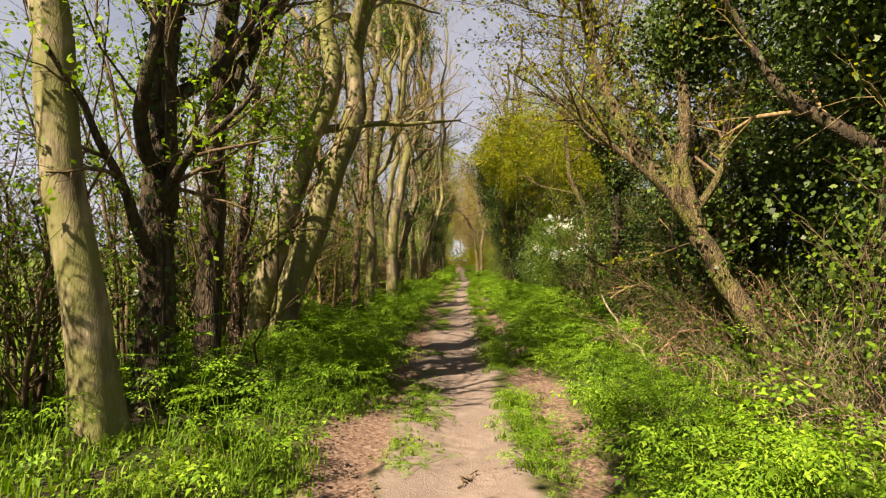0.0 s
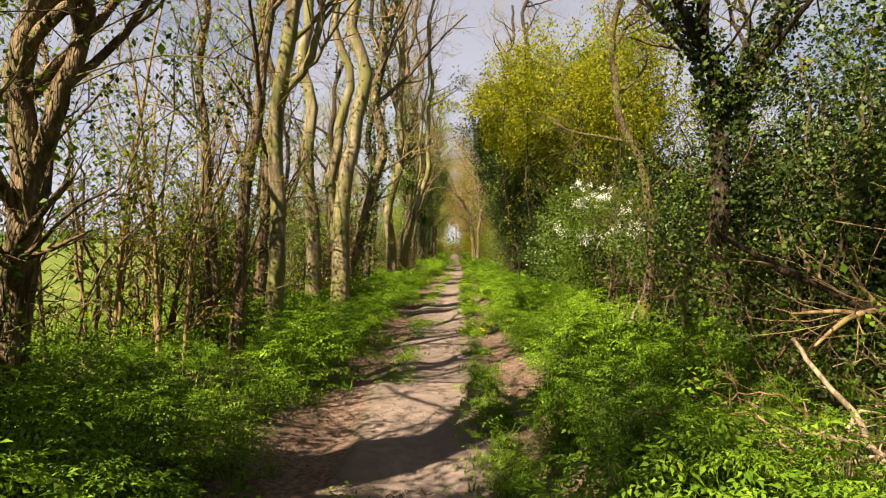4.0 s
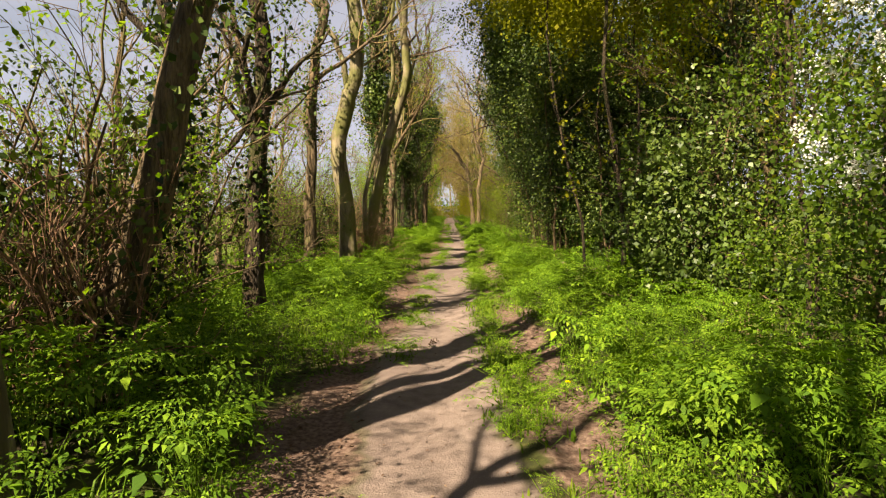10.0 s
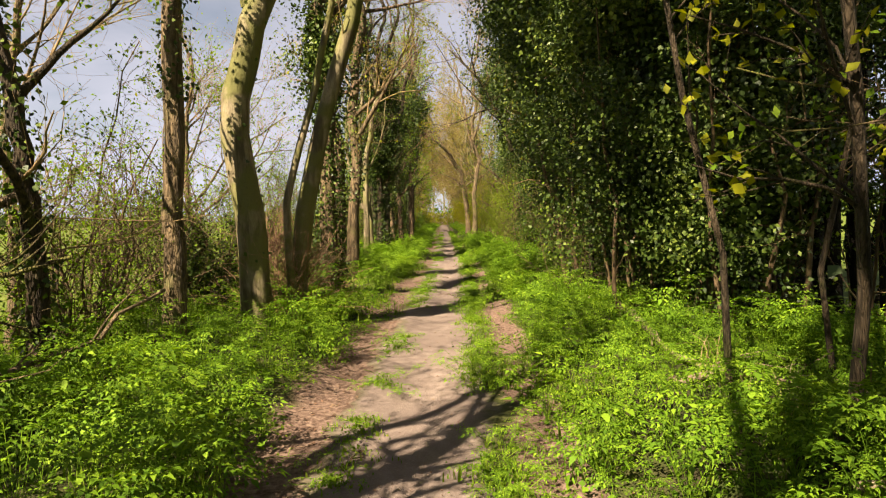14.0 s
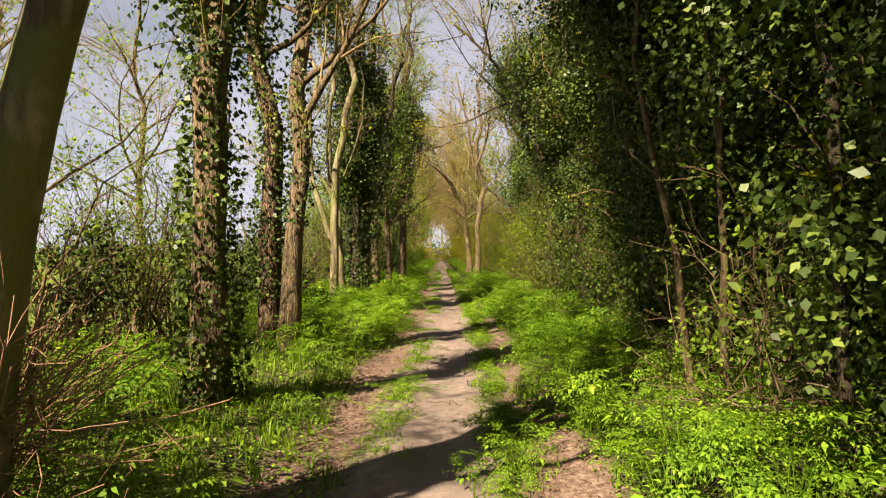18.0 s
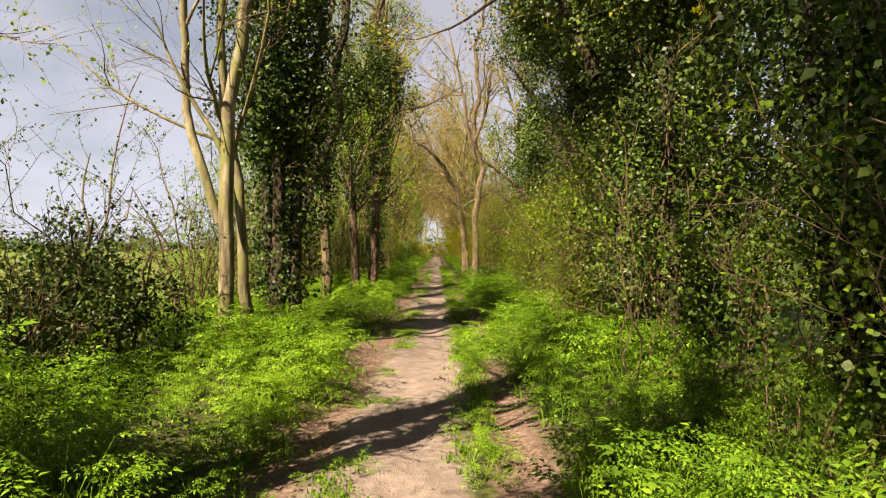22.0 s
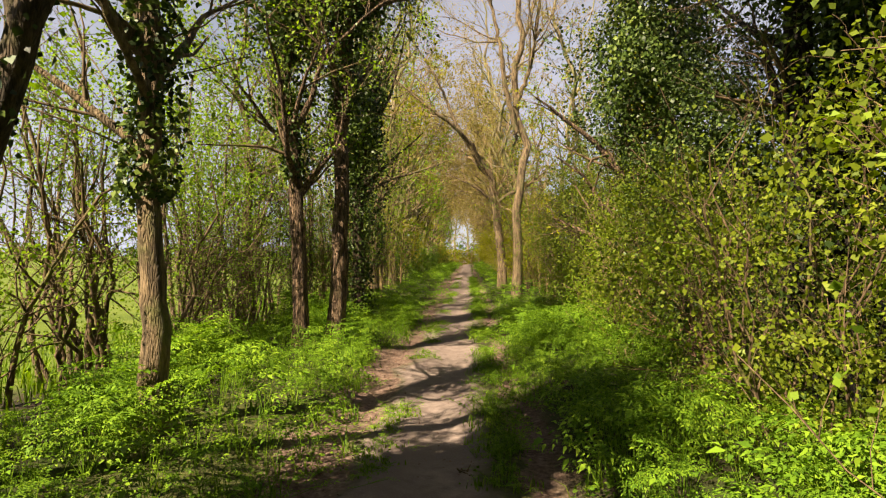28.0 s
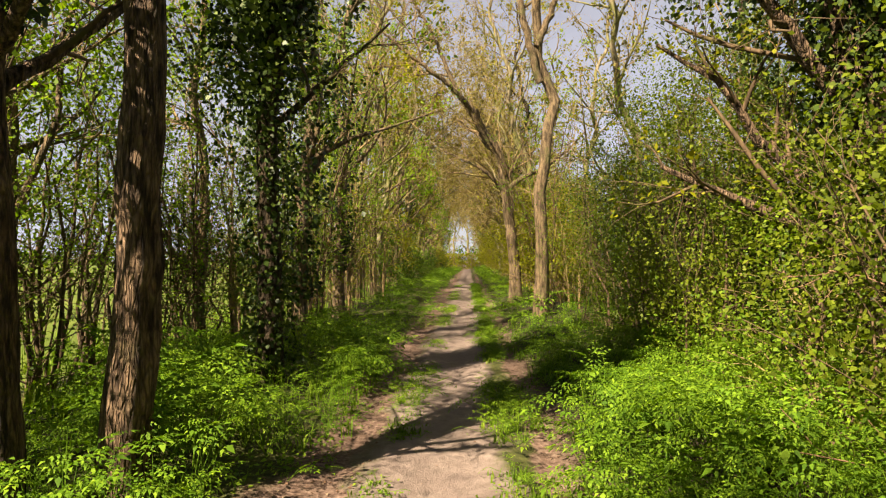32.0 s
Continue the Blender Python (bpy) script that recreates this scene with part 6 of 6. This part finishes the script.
def litter(name, label, places, rng, size, mat):
    c = len(places)
    P = np.stack([places[:, 0], places[:, 1], height(places[:, 0], places[:, 1]) + 0.008], 1)
    a = rng.uniform(0, 6.283, c)
    D = unit(np.stack([np.cos(a), np.sin(a), rng.normal(0, 0.15, c)], 1))
    N = unit(rng.normal(size=(c, 3)) * 0.3 + np.array([0, 0, 1.0]))
    L = size * rng.uniform(0.5, 1.4, c)
    V, F = leaves(P, D, N, L, L * 0.6, 0.2)
    tagged(new(name, mesh_of(name, V, [F], mat)), label, "leaf litter", kind="stuff")


def band(rng, n, y0, y1, u0, u1):
    y = rng.uniform(y0, y1, n)
    return np.stack([lane(y) + rng.uniform(u0, u1, n), y], 1)


litter("leaf_litter", "dead leaves and bark scraps on the left of the track", band(grng, 6500, 0, 62, -1.12, -0.5), grng, 0.027, LITTER)
litter("leaf_litter", "dead leaves in the right-hand rut", band(grng, 3600, 0, 62, 0.58, 1.15), grng, 0.026, LITTER)
litter("leaf_litter", "sparse scraps on the worn tread", band(grng, 1300, 0, 62, -0.4, 0.5), grng, 0.022, LITTER)
litter("leaf_litter", "dead leaves on the bare patch under the ivied trunk", np.stack([grng.uniform(-2.4, -0.5, 1100), grng.uniform(28.4, 32.2, 1100)], 1), grng, 0.04, LITTER)


# ---- fallen wood and small things ----
def dead_branch(name, label, pts, r0, r1, seed, side=6, length=0.8, mat=None, category="dead branch", twig_n=3):
    rng = np.random.default_rng(seed)
    base = np.array([*pts[0][:2], 0.0])
    root = thing(name, base, label, category, "fallen wood")
    P = (curve(pts, 16) - base)[None]
    P[0, 1:-1] += rng.normal(size=(14, 3)) * 0.015
    R = np.linspace(r0, r1, 16)[None]
    V, F = tubes(P, R, 8, trunk_rough(rng, P[0, :, 0] * 3, 8, 0.0)[None])
    part("stem", mesh_of("stem", V, [F], mat or DEAD_WOOD, True), root)
    if side:
        P2, R2 = sprout(rng, P, R, side, 0.15, 0.95, 0.75, length, 6, 0.18, 0.03, 0.5, 0.25)
        for i in range(side):
            V, F = tubes(P2[i : i + 1], R2[i : i + 1], 5)
            part("side_branch", mesh_of("side_branch", V, [F], mat or DEAD_WOOD, True), root)
        P3, R3 = sprout(rng, P2, R2, twig_n, 0.2, 1.0, 0.7, length * 0.4, 4, 0.2, 0.02, 0.6, 0.3)
        V, F = tubes(P3, np.clip(R3, 0.002, 0.01), 3)
        part("twig_mass", mesh_of("twig_mass", V, [F], mat or DEAD_WOOD), root, kind="stuff")
    return root


# brushwood heap by the leaning mossy tree
brng = np.random.default_rng(33)
for i in range(40):
    x, y = 2.35 + brng.uniform(-0.3, 1.3), 8.6 + brng.uniform(-1.6, 1.4)
    a, ln = brng.uniform(0, 6.28), brng.uniform(0.5, 1.0)
    z0, z1 = brng.uniform(0.05, 0.3), brng.uniform(0.15, 0.75)
    dx, dy = math.cos(a) * ln, math.sin(a) * ln
    dead_branch("brushwood_branch", "bleached dry branch in the brushwood heap", [(x, y, z0), (x + dx * 0.35, y + dy * 0.35, (z0 + z1) / 2 + 0.12), (x + dx * 0.7, y + dy * 0.7, z1), (x + dx, y + dy, z1 - 0.1)],
                brng.uniform(0.007, 0.018), 0.003, 600 + i, 5, 0.4, DEAD_WOOD if i % 3 else RED_STEM)
for i in range(12):
    x, y = 2.2 + brng.uniform(-0.2, 0.6), 28.2 + brng.uniform(-0.8, 0.9)
    a, ln = brng.uniform(0, 6.28), brng.uniform(0.4, 0.8)
    z0, z1 = brng.uniform(0.15, 0.35), brng.uniform(0.25, 0.7)
    dx, dy = math.cos(a) * ln, math.sin(a) * ln
    dead_branch("brushwood_branch", "grey dry branch caught in the ivy bank", [(x, y, z0), (x + dx * 0.4, y + dy * 0.4, (z0 + z1) / 2 + 0.1), (x + dx, y + dy, z1)], 0.012, 0.003, 700 + i, 5, 0.35, DEAD_WOOD if i % 2 else TWIG_BROWN)
dead_branch("fallen_branch", "long dead branch sprawling over the nettles", [(-3.6, 21.6, 0.75), (-3.0, 22.2, 0.62), (-2.4, 23.4, 0.5), (-2.0, 24.6, 0.85)], 0.035, 0.012, 640, 9, 1.0, BARK_GREY)
dead_branch("fallen_branch", "mossy fallen limb with many dead twigs", [(-3.9, 22.8, 0.35), (-3.2, 22.9, 0.8), (-2.6, 23.0, 1.05), (-1.9, 23.3, 1.2)], 0.04, 0.012, 641, 10, 1.1, BARK_MOSS)
dead_branch("fallen_branch", "grey dead bough hanging from the broken trunk", [(-3.0, 24.4, 1.6), (-3.3, 23.6, 1.3), (-3.6, 22.6, 0.9), (-3.9, 21.4, 0.4)], 0.04, 0.015, 642, 10, 1.1, BARK_GREY)
dead_branch("fallen_branch", "bleached dead branch lying in the grass", [(2.25, 26.8, 0.32), (2.2, 25.9, 0.30), (2.15, 25.0, 0.2), (2.3, 24.2, 0.2)], 0.045, 0.02, 643, 5, 0.5)
dead_branch("fallen_branch", "pile of pale dry sticks in the verge", [(1.9, 24.3, 0.15), (2.2, 24.0, 0.28), (2.6, 23.9, 0.25), (3.0, 23.5, 0.2)], 0.03, 0.01, 644, 8, 0.6)
dead_branch("fallen_branch", "dead stick across the verge", [(1.9, 22.3, 0.25), (2.5, 22.2, 0.25), (3.2, 22.3, 0.25)], 0.02, 0.012, 645, 2, 0.3)
dead_branch("fallen_branch", "pale broken bough at the bush foot", [(2.6, 14.9, 0.2), (2.9, 15.4, 0.45), (3.1, 15.9, 0.55)], 0.03, 0.015, 646, 5, 0.5)
dead_branch("fallen_branch", "dry stick leaning in the brambles", [(2.55, 9.3, 0.0), (2.3, 9.7, 0.5), (2.15, 10.0, 0.85)], 0.022, 0.012, 647, 2, 0.3)
dead_branch("fallen_branch", "dead sticks under the ivy", [(2.5, 31.5, 0.1), (2.8, 31.9, 0.4), (2.7, 32.6, 0.6)], 0.02, 0.01, 648, 7, 0.6)
dead_branch("fallen_branch", "dry twiggy branch in the bank", [(2.9, 45.4, 0.1), (3.1, 45.8, 0.5), (3.0, 46.4, 0.8)], 0.02, 0.008, 649, 7, 0.6)
dead_branch("fallen_branch", "dark stick leaning at the field's edge", [(-2.7, 46.6, 0.0), (-2.6, 46.7, 0.6), (-2.55, 46.8, 1.1)], 0.018, 0.012, 650, 1, 0.3, BARK_DARK)
for i in range(22):
    y = brng.uniform(3, 58)
    x = float(lane(y)) + brng.uniform(-0.9, 0.95)
    a, ln = brng.uniform(0, 6.28), brng.uniform(0.1, 0.32)
    z = float(height(x, y)) + 0.012
    dead_branch("twig", "small dry twig lying on the track", [(x, y, z), (x + math.cos(a) * ln * 0.5, y + math.sin(a) * ln * 0.5, z + 0.01), (x + math.cos(a) * ln, y + math.sin(a) * ln, z)], 0.006, 0.003, 660 + i, 0, category="twig", mat=TWIG_BROWN)


def dandelion(x, y):
    rng = np.random.default_rng(int(y * 100))
    z = float(height(x, y))
    root = thing("dandelion", (x, y, z), "yellow dandelion flower in the verge", "flower", "dandelions")
    P = np.array([[(0, 0, 0), (0.01, 0, 0.06), (0.015, 0.005, 0.12)]], float)
    V, F = tubes(P, np.full((1, 3), 0.003), 4)
    part("stalk", mesh_of("stalk", V, [F], GRASS), root)
    a = rng.uniform(0, 6.283, 46)
    D = unit(np.stack([np.cos(a), np.sin(a), rng.uniform(0.05, 1.4, 46)], 1))
    V, F = leaves(np.repeat(P[:, 2], 46, 0), D, unit(rng.normal(size=(46, 3)) + np.array([0, 0, 2.0])), 0.022, 0.008)
    part("flower_head", mesh_of("flower_head", V, [F], YELLOW), root)


for x, y in ((0.60, 15.1), (0.57, 15.25), (-0.62, 8.7), (0.85, 18.9), (-1.0, 44.9)):
    dandelion(x, y)
